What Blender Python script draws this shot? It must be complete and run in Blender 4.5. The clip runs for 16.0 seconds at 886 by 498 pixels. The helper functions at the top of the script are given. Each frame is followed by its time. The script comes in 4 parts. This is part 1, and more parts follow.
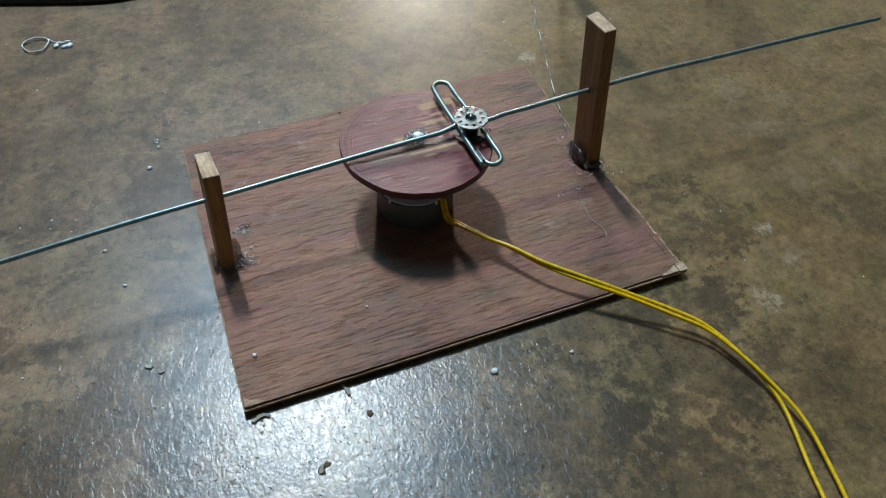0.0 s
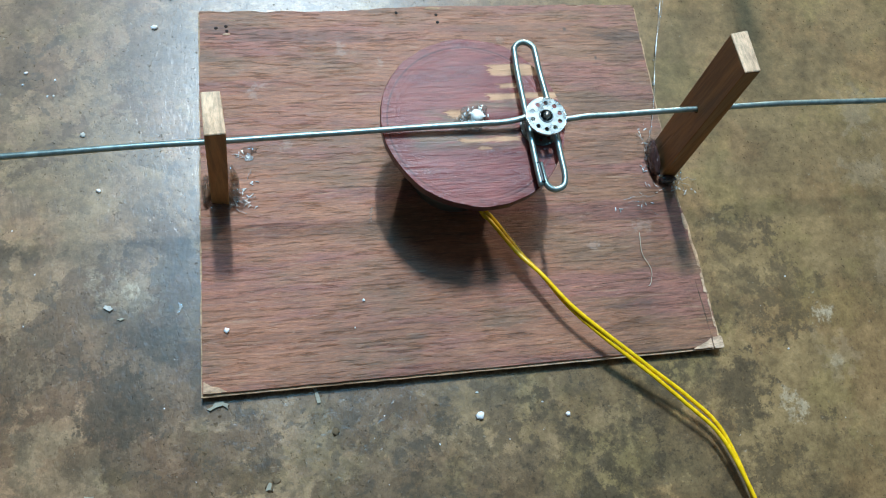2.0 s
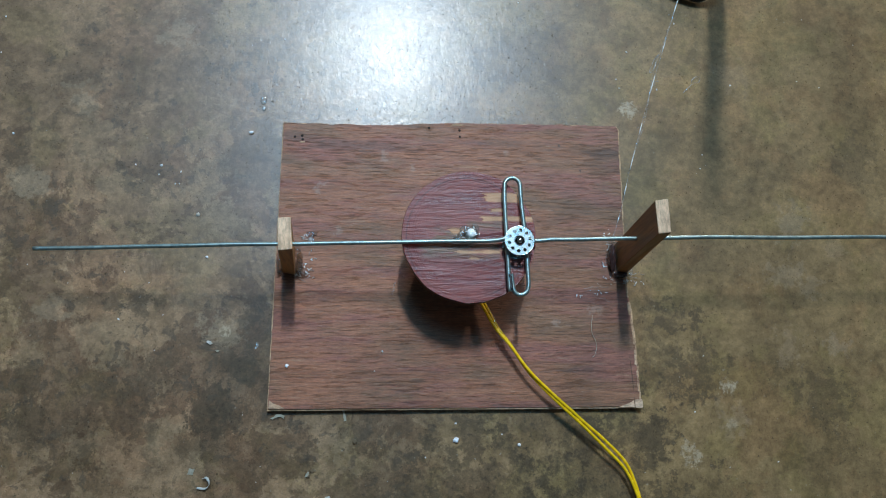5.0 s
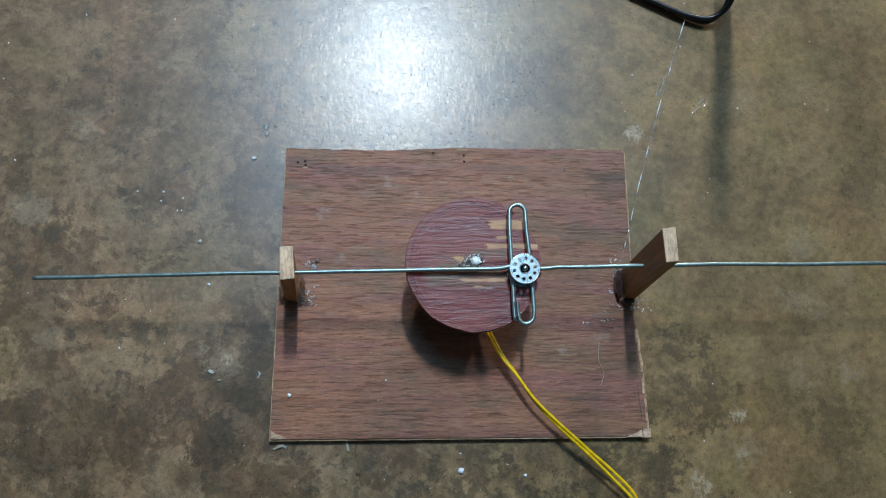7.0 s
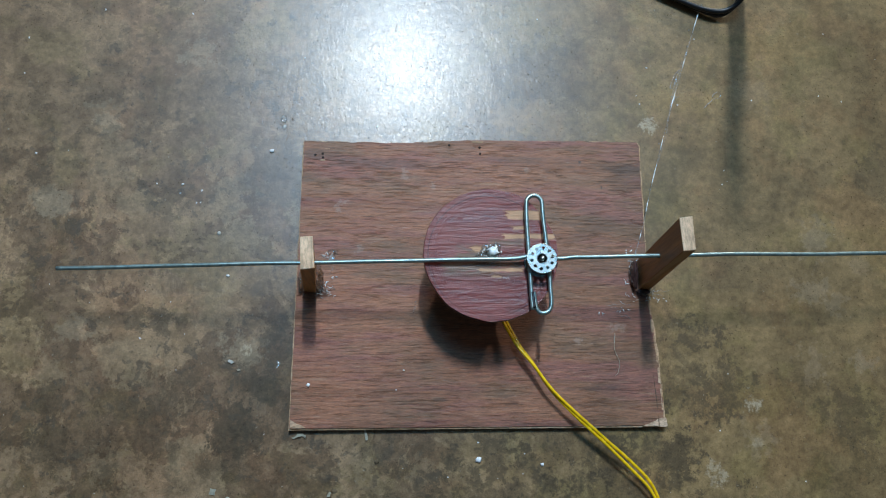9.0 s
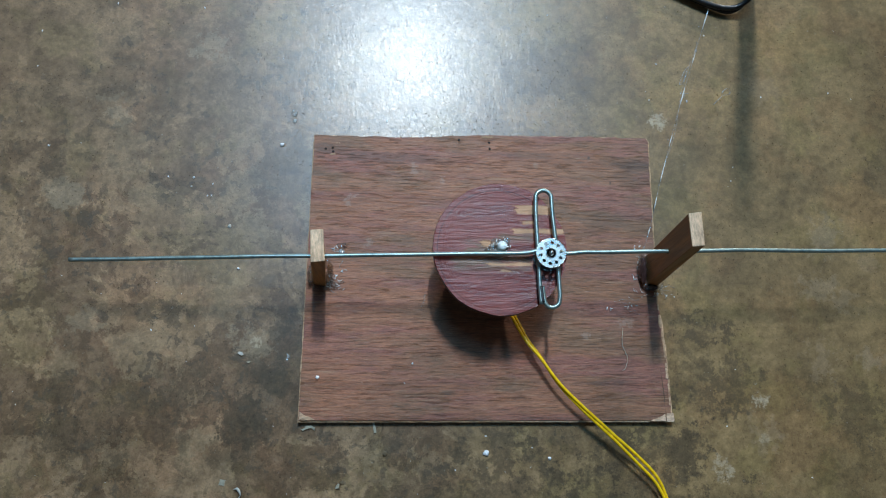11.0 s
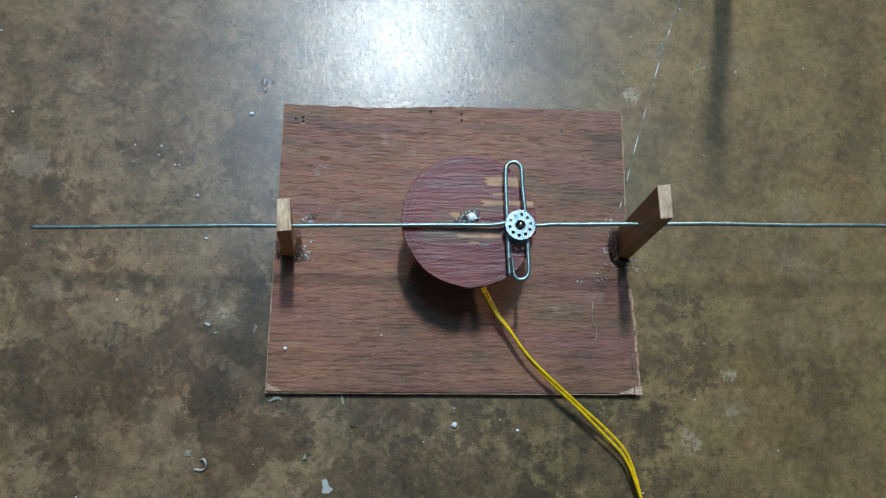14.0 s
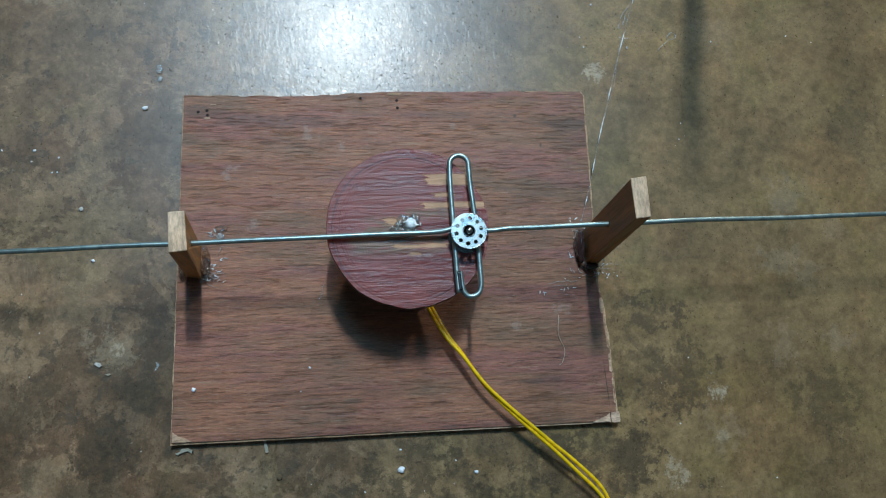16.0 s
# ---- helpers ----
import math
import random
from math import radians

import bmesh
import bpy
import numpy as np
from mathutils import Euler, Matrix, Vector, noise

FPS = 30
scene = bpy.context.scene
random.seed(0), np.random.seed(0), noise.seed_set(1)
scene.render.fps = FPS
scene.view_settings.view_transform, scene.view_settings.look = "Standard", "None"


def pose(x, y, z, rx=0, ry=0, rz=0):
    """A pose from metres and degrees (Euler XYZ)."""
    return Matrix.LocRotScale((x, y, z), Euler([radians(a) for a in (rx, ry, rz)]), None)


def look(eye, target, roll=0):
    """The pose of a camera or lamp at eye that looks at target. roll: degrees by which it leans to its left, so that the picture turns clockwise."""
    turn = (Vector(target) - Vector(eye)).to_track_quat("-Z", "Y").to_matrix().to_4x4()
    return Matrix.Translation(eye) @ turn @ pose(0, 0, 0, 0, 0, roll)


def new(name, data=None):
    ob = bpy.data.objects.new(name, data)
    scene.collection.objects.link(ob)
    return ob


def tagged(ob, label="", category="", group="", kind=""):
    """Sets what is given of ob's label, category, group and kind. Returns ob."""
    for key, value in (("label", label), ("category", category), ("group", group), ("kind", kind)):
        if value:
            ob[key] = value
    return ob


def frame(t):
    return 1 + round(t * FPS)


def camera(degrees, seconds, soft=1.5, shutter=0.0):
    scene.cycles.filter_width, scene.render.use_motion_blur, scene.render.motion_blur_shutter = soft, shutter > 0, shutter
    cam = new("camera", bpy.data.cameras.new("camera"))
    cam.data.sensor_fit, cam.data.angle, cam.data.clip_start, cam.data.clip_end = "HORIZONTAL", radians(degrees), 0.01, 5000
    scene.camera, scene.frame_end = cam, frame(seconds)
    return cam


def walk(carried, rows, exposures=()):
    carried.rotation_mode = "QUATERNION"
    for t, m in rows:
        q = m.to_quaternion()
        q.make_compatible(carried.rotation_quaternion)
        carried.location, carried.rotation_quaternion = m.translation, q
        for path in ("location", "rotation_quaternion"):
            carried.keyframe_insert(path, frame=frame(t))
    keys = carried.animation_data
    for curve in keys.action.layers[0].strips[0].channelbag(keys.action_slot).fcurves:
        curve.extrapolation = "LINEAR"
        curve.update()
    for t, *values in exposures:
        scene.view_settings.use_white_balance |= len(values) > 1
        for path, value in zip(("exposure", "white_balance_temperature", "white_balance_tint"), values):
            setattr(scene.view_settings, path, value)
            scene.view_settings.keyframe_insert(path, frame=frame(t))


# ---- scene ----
cam = camera(58.5, 16.0, soft=1.1)
PATH = [
    (0, (0.014, -0.224, 0.369), (0.519, 0.98, -1.145), 1.7),
    (0.5, (0.016, -0.214, 0.363), (0.506, 0.906, -1.22), 5.1),
    (1, (0.024, -0.169, 0.356), (0.46, 0.784, -1.347), 11.4),
    (1.5, (0.032, -0.097, 0.344), (0.438, 0.694, -1.448), 19.2),
    (2, (0.041, -0.066, 0.388), (0.436, 0.565, -1.469), 26.5),
    (2.5, (0.039, -0.078, 0.447), (0.395, 0.475, -1.442), 28.6),
    (3, (0.037, -0.08, 0.514), (0.364, 0.448, -1.387), 28.6),
    (3.5, (0.048, -0.082, 0.551), (0.34, 0.46, -1.352), 26.5),
    (4, (0.057, -0.049, 0.588), (0.303, 0.4, -1.345), 28.5),
    (4.5, (0.067, -0.024, 0.576), (0.265, 0.409, -1.366), 24.6),
    (7, (0.071, 0.0, 0.568), (0.239, 0.464, -1.37), 19.9),
    (7.5, (0.069, -0.002, 0.57), (0.23, 0.466, -1.368), 18.9),
    (8, (0.07, -0.004, 0.566), (0.227, 0.468, -1.371), 18.4),
    (8.5, (0.067, -0.005, 0.567), (0.22, 0.465, -1.371), 18.0),
    (9, (0.062, -0.008, 0.57), (0.218, 0.459, -1.369), 18.4),
    (11.5, (0.059, -0.012, 0.572), (0.199, 0.446, -1.37), 17.5),
    (12, (0.059, -0.014, 0.572), (0.198, 0.439, -1.372), 17.7),
    (12.5, (0.057, -0.011, 0.572), (0.197, 0.429, -1.374), 18.5),
    (13, (0.059, -0.013, 0.57), (0.197, 0.427, -1.376), 18.5),
    (13.5, (0.06, -0.012, 0.568), (0.2, 0.417, -1.38), 19.3),
    (14, (0.072, -0.016, 0.568), (0.247, 0.396, -1.381), 23.7),
    (14.5, (0.078, -0.02, 0.571), (0.329, 0.362, -1.376), 32.3),
    (15, (0.082, -0.027, 0.572), (0.345, 0.357, -1.373), 32.6),
    (15.5, (0.087, -0.017, 0.555), (0.348, 0.373, -1.389), 32.0),
    (16, (0.096, 0.015, 0.486), (0.362, 0.398, -1.459), 32.8),
]
# seconds, stops, kelvin, tint: the picture runs warmer while the camera swings up
EXPOSURES = [(0.0, -0.09, 6650, 10), (0.5, -0.03, 6700, 10), (1.0, 0.12, 6650, 9), (1.5, 0.46, 6500, 8), (2.0, 0.68, 6400, 8), (2.5, 0.44, 6300, 7), (3.0, 0.28, 6300, 8), (3.5, 0.15, 6300, 9),
             (4.0, 0.06, 6280, 9), (4.5, 0.01, 6300, 10), (7.0, -0.03, 6330, 11), (9.0, 0.03, 6340, 11), (12.0, 0.01, 6340, 10), (14.0, -0.05, 6380, 10), (16.0, -0.09, 6300, 8)]
walk(cam, [(t, look(eye, target, roll)) for t, eye, target, roll in PATH], EXPOSURES)

# ---- light ----
world = bpy.data.worlds.new("world")
scene.world = world
world.use_nodes = True
world.node_tree.nodes["Background"].inputs[0].default_value = (0.55, 0.6, 0.65, 1)
world.node_tree.nodes["Background"].inputs[1].default_value = 0.03


def area_lamp(name, eye, target, size, size_y, watts, colour):
    data = bpy.data.lights.new(name, "AREA")
    data.shape, data.size, data.size_y = "RECTANGLE", size, size_y
    data.energy, data.color = watts, colour
    ob = new(name, data)
    ob.matrix_world = look(eye, target)
    return ob


# a short tube lamp under the ceiling, and the pale skylight sheet round it
area_lamp("ceiling_lamp", (0.15, 1.58, 2.60), (0.15, 0.60, 0.0), 0.09, 0.42, 56, (0.90, 0.98, 1.0))
area_lamp("skylight", (0.14, 1.72, 2.70), (0.14, 1.62, 0.0), 1.06, 1.95, 50, (0.16, 0.56, 1.0))
# daylight in the window of the far wall
area_lamp("window_daylight", (1.25, 3.17, 1.12), (0.14, 0.10, 0.0), 0.34, 0.34, 58, (1.0, 0.94, 0.84))


# ---- material helpers ----
class Mat:
    """A node material with short ways to add nodes."""

    def __init__(self, name):
        self.m = bpy.data.materials.new(name)
        self.m.use_nodes = True
        self.t = self.m.node_tree
        self.bsdf = self.t.nodes["Principled BSDF"]
        self.geo = self.t.nodes.new("ShaderNodeNewGeometry")
        self.pos = self.geo.outputs["Position"]

    def put(self, socket, value):
        if isinstance(value, bpy.types.NodeSocket):
            self.t.links.new(value, socket)
        else:
            if isinstance(value, tuple) and len(value) == 3 and socket.type == "RGBA":
                value = (*value, 1)
            socket.default_value = value

    def math(self, op, a, b=0.0, c=None, clamp=False):
        n = self.t.nodes.new("ShaderNodeMath")
        n.operation, n.use_clamp = op, clamp
        self.put(n.inputs[0], a)
        self.put(n.inputs[1], b)
        if c is not None:
            self.put(n.inputs[2], c)
        return n.outputs[0]

    def vec(self, op, a, b):
        n = self.t.nodes.new("ShaderNodeVectorMath")
        n.operation = op
        self.put(n.inputs[0], a)
        self.put(n.inputs[1], b)
        return n.outputs["Value"] if op in ("LENGTH", "DISTANCE", "DOT_PRODUCT") else n.outputs[0]

    def mapped(self, scale=(1, 1, 1), turn=(0, 0, 0), at=(0, 0, 0), source=None):
        n = self.t.nodes.new("ShaderNodeMapping")
        self.put(n.inputs["Vector"], source or self.pos)
        n.inputs["Location"].default_value = at
        n.inputs["Rotation"].default_value = [radians(a) for a in turn]
        n.inputs["Scale"].default_value = scale
        return n.outputs[0]

    def noise(self, scale, detail=4, rough=0.55, source=None, warp=0.0, colour=False):
        n = self.t.nodes.new("ShaderNodeTexNoise")
        self.put(n.inputs["Vector"], source or self.pos)
        n.inputs["Scale"].default_value, n.inputs["Detail"].default_value = scale, detail
        n.inputs["Roughness"].default_value, n.inputs["Distortion"].default_value = rough, warp
        return n.outputs["Color" if colour else "Fac"]

    def ramp(self, fac, *stops):
        """Stops of (place, colour or grey)."""
        n = self.t.nodes.new("ShaderNodeValToRGB")
        el = n.color_ramp.elements
        while len(el) < len(stops):
            el.new(0.5)
        for e, (p, c) in zip(el, stops):
            e.position = p
            e.color = (c, c, c, 1) if isinstance(c, (int, float)) else (*c, 1)
        self.put(n.inputs[0], fac)
        return n.outputs[0]

    def step(self, fac, lo, hi):
        n = self.t.nodes.new("ShaderNodeMapRange")
        n.interpolation_type = "SMOOTHSTEP"
        self.put(n.inputs[0], fac)
        n.inputs[1].default_value, n.inputs[2].default_value = lo, hi
        return n.outputs[0]

    def mix(self, fac, a, b, blend="MIX"):
        n = self.t.nodes.new("ShaderNodeMix")
        n.data_type, n.blend_type = "RGBA", blend
        self.put(n.inputs[0], fac)
        self.put(n.inputs[6], a)
        self.put(n.inputs[7], b)
        return n.outputs[2]

    def bump(self, height, strength, distance, normal=None):
        n = self.t.nodes.new("ShaderNodeBump")
        n.inputs["Strength"].default_value, n.inputs["Distance"].default_value = strength, distance
        self.put(n.inputs["Height"], height)
        if normal is not None:
            self.t.links.new(normal, n.inputs["Normal"])
        return n.outputs[0]

    def set(self, **values):
        for k, v in values.items():
            self.put(self.bsdf.inputs[k.replace("_", " ")], v)
        return self.m


# cement tints, cooler west partly for bluish light; stains, crusts, dark blots: x, y, radius, strength
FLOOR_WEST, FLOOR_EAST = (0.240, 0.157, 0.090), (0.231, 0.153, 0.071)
FLOOR_GLOSS, FLOOR_COAT = 0.12, 0.86
FLOOR_DARK_WEST = [(-0.161, 0.143, 0.0047, 0.7), (-0.124, 0.141, 0.0039, 0.6), (-0.114, 0.178, 0.0036, 0.7), (-0.15, 0.164, 0.0039, 0.6), (-0.139, 0.216, 0.0048, 0.4), (-0.156, 0.183, 0.0032, 0.5),
                   (-0.093, 0.161, 0.0112, 0.5), (-0.14, 0.255, 0.0184, 0.35), (-0.184, 0.182, 0.0078, 0.4), (-0.195, 0.238, 0.0112, 0.35), (-0.038, 0.179, 0.0074, 0.35), (-0.112, 0.077, 0.0077, 0.5),
                   (-0.094, 0.074, 0.0085, 0.6), (-0.079, 0.073, 0.005, 0.5), (-0.016, 0.064, 0.0078, 0.6), (-0.106, 0.019, 0.0082, 0.5), (-0.164, 0.019, 0.0092, 0.5), (-0.039, 0.006, 0.0171, 0.65)]
# first here and last above paint in the short post's shade
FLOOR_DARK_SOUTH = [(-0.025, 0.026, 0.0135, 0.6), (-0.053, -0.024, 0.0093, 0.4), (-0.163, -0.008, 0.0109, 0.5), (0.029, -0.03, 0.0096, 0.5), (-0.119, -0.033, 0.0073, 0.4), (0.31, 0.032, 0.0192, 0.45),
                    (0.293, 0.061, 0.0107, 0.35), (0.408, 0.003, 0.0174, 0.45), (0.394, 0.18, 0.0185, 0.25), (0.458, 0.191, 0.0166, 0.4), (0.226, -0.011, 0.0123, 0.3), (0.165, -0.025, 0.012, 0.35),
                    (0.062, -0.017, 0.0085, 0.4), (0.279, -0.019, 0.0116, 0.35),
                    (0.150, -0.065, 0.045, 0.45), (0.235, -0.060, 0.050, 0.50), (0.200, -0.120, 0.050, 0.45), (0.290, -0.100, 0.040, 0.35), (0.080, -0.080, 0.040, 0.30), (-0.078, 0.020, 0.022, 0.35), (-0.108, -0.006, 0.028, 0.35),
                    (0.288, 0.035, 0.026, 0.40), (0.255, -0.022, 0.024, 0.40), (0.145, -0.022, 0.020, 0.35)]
FLOOR_TAN = [(-0.109, 0.047, 0.0209, 0.5), (-0.071, -0.014, 0.0112, 0.5), (-0.127, -0.023, 0.011, 0.45), (-0.166, 0.04, 0.0093, 0.45), (-0.055, 0.087, 0.0137, 0.4), (0.049, -0.026, 0.0096, 0.45),
             (-0.135, 0.195, 0.016, 0.4), (-0.118, 0.16, 0.0099, 0.5), (-0.048, 0.167, 0.0154, 0.5), (-0.039, 0.139, 0.0101, 0.45), (0.381, 0.044, 0.0123, 0.45), (0.428, 0.122, 0.0082, 0.4),
             (0.356, 0.26, 0.0118, 0.4), (0.334, -0.008, 0.0106, 0.4), (0.09, -0.028, 0.0097, 0.35)]
FLOOR_GREY = [(-0.143, 0.229, 0.0089, 0.5), (-0.174, 0.163, 0.0109, 0.6), (-0.078, 0.285, 0.0105, 0.45), (-0.034, 0.055, 0.0109, 0.55), (0.389, 0.099, 0.0099, 0.35), (0.399, 0.139, 0.0114, 0.4),
              (0.422, 0.044, 0.0089, 0.4), (0.406, 0.087, 0.0081, 0.3), (-0.153, 0.069, 0.0083, 0.4)]
FLOOR_WHITE = [(0.272, 0.231, 0.0077, 0.8), (0.334, 0.012, 0.006, 0.75), (0.302, -0.035, 0.0091, 0.6), (-0.033, 0.055, 0.0039, 0.7), (0.334, -0.012, 0.0042, 0.4)]


def floor_material():
    """Old trowelled cement: olive-brown, crusty and spotted to the west, smoother to the east, pitted all over."""
    m = Mat("polished_cement")
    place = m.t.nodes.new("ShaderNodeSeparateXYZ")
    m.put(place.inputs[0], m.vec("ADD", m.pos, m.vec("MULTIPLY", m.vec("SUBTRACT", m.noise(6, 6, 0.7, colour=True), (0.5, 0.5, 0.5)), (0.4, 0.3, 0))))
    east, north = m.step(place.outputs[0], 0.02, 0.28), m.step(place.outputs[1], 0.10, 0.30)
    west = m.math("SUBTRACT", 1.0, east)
    flat = m.vec("MULTIPLY", m.pos, (1, 1, 0))
    cloud = m.noise(6, 9, 0.66)
    crunch = m.noise(42, 10, 0.72, warp=0.2)
    # west-to-east tint carries part of the light's own colour shift
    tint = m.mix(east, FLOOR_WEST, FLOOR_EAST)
    base = m.mix(1.0, tint, m.ramp(cloud, (0.38, 0.76), (0.50, 1.0), (0.62, 1.13)), "MULTIPLY")
    base = m.mix(1.0, base, m.ramp(crunch, (0.41, 0.80), (0.50, 1.0), (0.59, 1.13)), "MULTIPLY")
    # worn crust: torn-edged islands in two sizes, crisp to the west, faint to the east
    coarse = m.step(m.noise(13, 12, 0.70, m.mapped(at=(2.2, 6.1, 0)), warp=0.35), 0.494, 0.508)
    small = m.step(m.noise(40, 10, 0.70, m.mapped(at=(5.7, 1.3, 0)), warp=0.5), 0.488, 0.512)
    layer = m.mix(coarse, m.mix(1.0, base, (0.70, 0.675, 0.67), "MULTIPLY"), m.mix(1.0, base, (1.11, 1.10, 1.08), "MULTIPLY"))
    layer = m.mix(small, m.mix(1.0, layer, (0.84, 0.83, 0.81), "MULTIPLY"), m.mix(1.0, layer, (1.06, 1.06, 1.06), "MULTIPLY"))
    base = m.mix(m.math("SUBTRACT", 1.0, m.math("MULTIPLY", m.math("MAXIMUM", east, m.math("MULTIPLY", north, 0.7)), 0.80)), base, layer)
    # chipped rims where one crust gives way to the next
    chips = m.math("MULTIPLY", m.step(m.noise(95, 6, 0.62, m.mapped(at=(8.8, 0.4, 0)), warp=0.5), 0.55, 0.575), m.math("MULTIPLY", west, m.step(m.noise(12, 5, 0.6, m.mapped(at=(3.9, 9.1, 0))), 0.50, 0.56)))
    base = m.mix(m.math("MULTIPLY", chips, 0.45), base, (0.105, 0.076, 0.047))
    # greenish and pinkish casts from patch to patch
    base = m.mix(m.math("MULTIPLY", m.step(m.noise(17, 8, 0.7, m.mapped(at=(4.1, 2.2, 0))), 0.50, 0.58), 0.40), base, (0.95, 1.05, 0.86), "MULTIPLY")
    base = m.mix(m.math("MULTIPLY", m.step(m.noise(13, 8, 0.7, m.mapped(at=(1.7, 8.2, 0))), 0.50, 0.58), 0.45), base, (1.12, 0.97, 0.92), "MULTIPLY")

    shape = m.math("SUBTRACT", m.noise(34, 12, 0.74), 0.5)
    torn = m.math("SUBTRACT", m.noise(110, 8, 0.76, m.mapped(at=(3.3, 0.9, 0))), 0.5)

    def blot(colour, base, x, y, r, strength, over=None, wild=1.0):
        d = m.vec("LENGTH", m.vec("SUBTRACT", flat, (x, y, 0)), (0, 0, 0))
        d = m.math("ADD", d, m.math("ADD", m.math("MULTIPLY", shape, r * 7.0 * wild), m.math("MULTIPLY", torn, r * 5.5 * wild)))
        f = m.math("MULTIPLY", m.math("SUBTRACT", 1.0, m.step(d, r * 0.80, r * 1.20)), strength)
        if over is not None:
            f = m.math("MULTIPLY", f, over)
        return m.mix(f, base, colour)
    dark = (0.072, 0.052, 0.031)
    tan = (0.285, 0.198, 0.114)
    grey = (0.300, 0.226, 0.144)
    white = (0.46, 0.37, 0.25)
    for x, y, r, k in FLOOR_TAN:
        base = blot(tan, base, x, y, r, k)
    for x, y, r, k in FLOOR_GREY:
        base = blot(grey, base, x, y, r, k)
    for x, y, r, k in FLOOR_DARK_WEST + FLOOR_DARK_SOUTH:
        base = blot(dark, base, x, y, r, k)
    crust = m.step(m.noise(190, 6, 0.75), 0.43, 0.55)
    for x, y, r, k in FLOOR_WHITE:
        base = blot(white, base, x, y, r, k, crust, 0.7)
    # dark spots, fine speckle and grain
    spots = m.step(m.noise(80, 8, 0.66, m.mapped(at=(0.9, 2.7, 0)), warp=0.3), 0.565, 0.590)
    spots = m.math("MULTIPLY", spots, m.math("MULTIPLY", m.step(m.noise(15, 5), 0.43, 0.55), m.math("ADD", m.math("MULTIPLY", west, 0.54), 0.06)))
    base = m.mix(spots, base, (0.082, 0.064, 0.044))
    base = m.mix(1.0, base, m.ramp(m.noise(210, 8, 0.78), (0.40, 0.84), (0.50, 1.0), (0.60, 1.13)), "MULTIPLY")
    base = m.mix(1.0, base, m.ramp(m.noise(115, 5, 0.7, m.mapped(at=(6.1, 4.4, 0)), warp=0.3), (0.42, 0.90), (0.50, 1.0), (0.58, 1.07)), "MULTIPLY")
    base = m.mix(1.0, base, m.ramp(m.noise(640, 5, 0.8), (0.34, 0.84), (0.5, 1.0), (0.66, 1.14)), "MULTIPLY")
    # small ragged pits, and pale grains
    pits = m.step(m.noise(520, 3, 0.58, m.mapped((1, 0.85, 1), (0, 0, 35), (0.3, 5.1, 0)), warp=0.3), 0.640, 0.680)
    pits = m.math("MULTIPLY", pits, m.step(m.noise(20, 4), 0.36, 0.52))
    flecks = m.step(m.noise(360, 4, 0.65, m.mapped(at=(7.3, 1.7, 0))), 0.64, 0.70)
    flecks = m.math("MULTIPLY", flecks, m.step(m.noise(26, 4, source=m.mapped(at=(2.3, 0.7, 0))), 0.45, 0.60))
    base = m.mix(m.math("MULTIPLY", flecks, 0.50), base, (0.36, 0.32, 0.25))
    base = m.mix(m.math("MULTIPLY", pits, 0.55), base, (0.045, 0.036, 0.025))
    # trowelled skin: short curved ridges, a slow swell, dents and gouges
    ridges = m.noise(300, 4, 0.60, m.mapped((1, 0.6, 1), (0, 0, 25)), warp=0.9)
    peel = m.noise(620, 3, 0.6, warp=0.3)
    waves = m.noise(70, 4, 0.55)
    gouges = m.math("MULTIPLY", m.step(m.noise(150, 6, 0.70, m.mapped((1.3, 0.7, 1), (0, 0, 20), (1.9, 3.1, 0)), warp=0.6), 0.640, 0.69), m.step(m.noise(9, 3, source=m.mapped(at=(0.4, 7, 0))), 0.46, 0.56))
    height = m.math("ADD", m.math("ADD", m.math("MULTIPLY", ridges, 0.24), m.math("MULTIPLY", peel, 0.05)), m.math("MULTIPLY", waves, 0.30))
    # the skin is duller and rougher towards the south
    south = m.math("SUBTRACT", 1.0, m.step(place.outputs[1], -0.04, 0.14))
    height = m.math("ADD", height, m.math("MULTIPLY", south, m.math("ADD", m.math("MULTIPLY", ridges, 0.14), m.math("MULTIPLY", peel, 0.06))))
    # scraped rows of dents beside the board
    dents = m.noise(270, 4, 0.6, m.mapped((1.2, 0.7, 1), (0, 0, -15), (4.4, 0.8, 0)), warp=0.4)
    for x, y, rx, ry in ((-0.045, 0.168, 0.040, 0.008), (-0.012, 0.212, 0.012, 0.026), (0.276, 0.232, 0.014, 0.012), (0.300, 0.262, 0.012, 0.022), (0.345, 0.030, 0.012, 0.010)):
        near = m.vec("LENGTH", m.vec("MULTIPLY", m.vec("SUBTRACT", flat, (x, y, 0)), (1 / rx, 1 / ry, 0)), (0, 0, 0))
        dents = m.math("ADD", dents, m.math("MULTIPLY", m.math("SUBTRACT", 1.0, m.step(near, 0.4, 1.2)), 0.11))
    dents = m.step(dents, 0.660, 0.700)
    height = m.math("SUBTRACT", height, m.math("ADD", m.math("MULTIPLY", pits, 0.55), m.math("MULTIPLY", m.math("MAXIMUM", gouges, dents), 0.60)))
    rough = m.math("ADD", m.ramp(m.noise(45, 7, 0.7), (0.3, 0.13), (0.7, 0.19)), m.math("MULTIPLY", south, 0.05))
    gloss = m.math("MULTIPLY", m.math("SUBTRACT", 1.0, m.math("MULTIPLY", pits, 0.95)), m.math("ADD", FLOOR_GLOSS, m.math("MULTIPLY", south, 0.29)))
    coat = m.math("MULTIPLY", m.math("SUBTRACT", 1.0, m.math("MULTIPLY", pits, 0.9)), m.math("SUBTRACT", FLOOR_COAT, m.math("MULTIPLY", south, FLOOR_COAT * 0.70)))
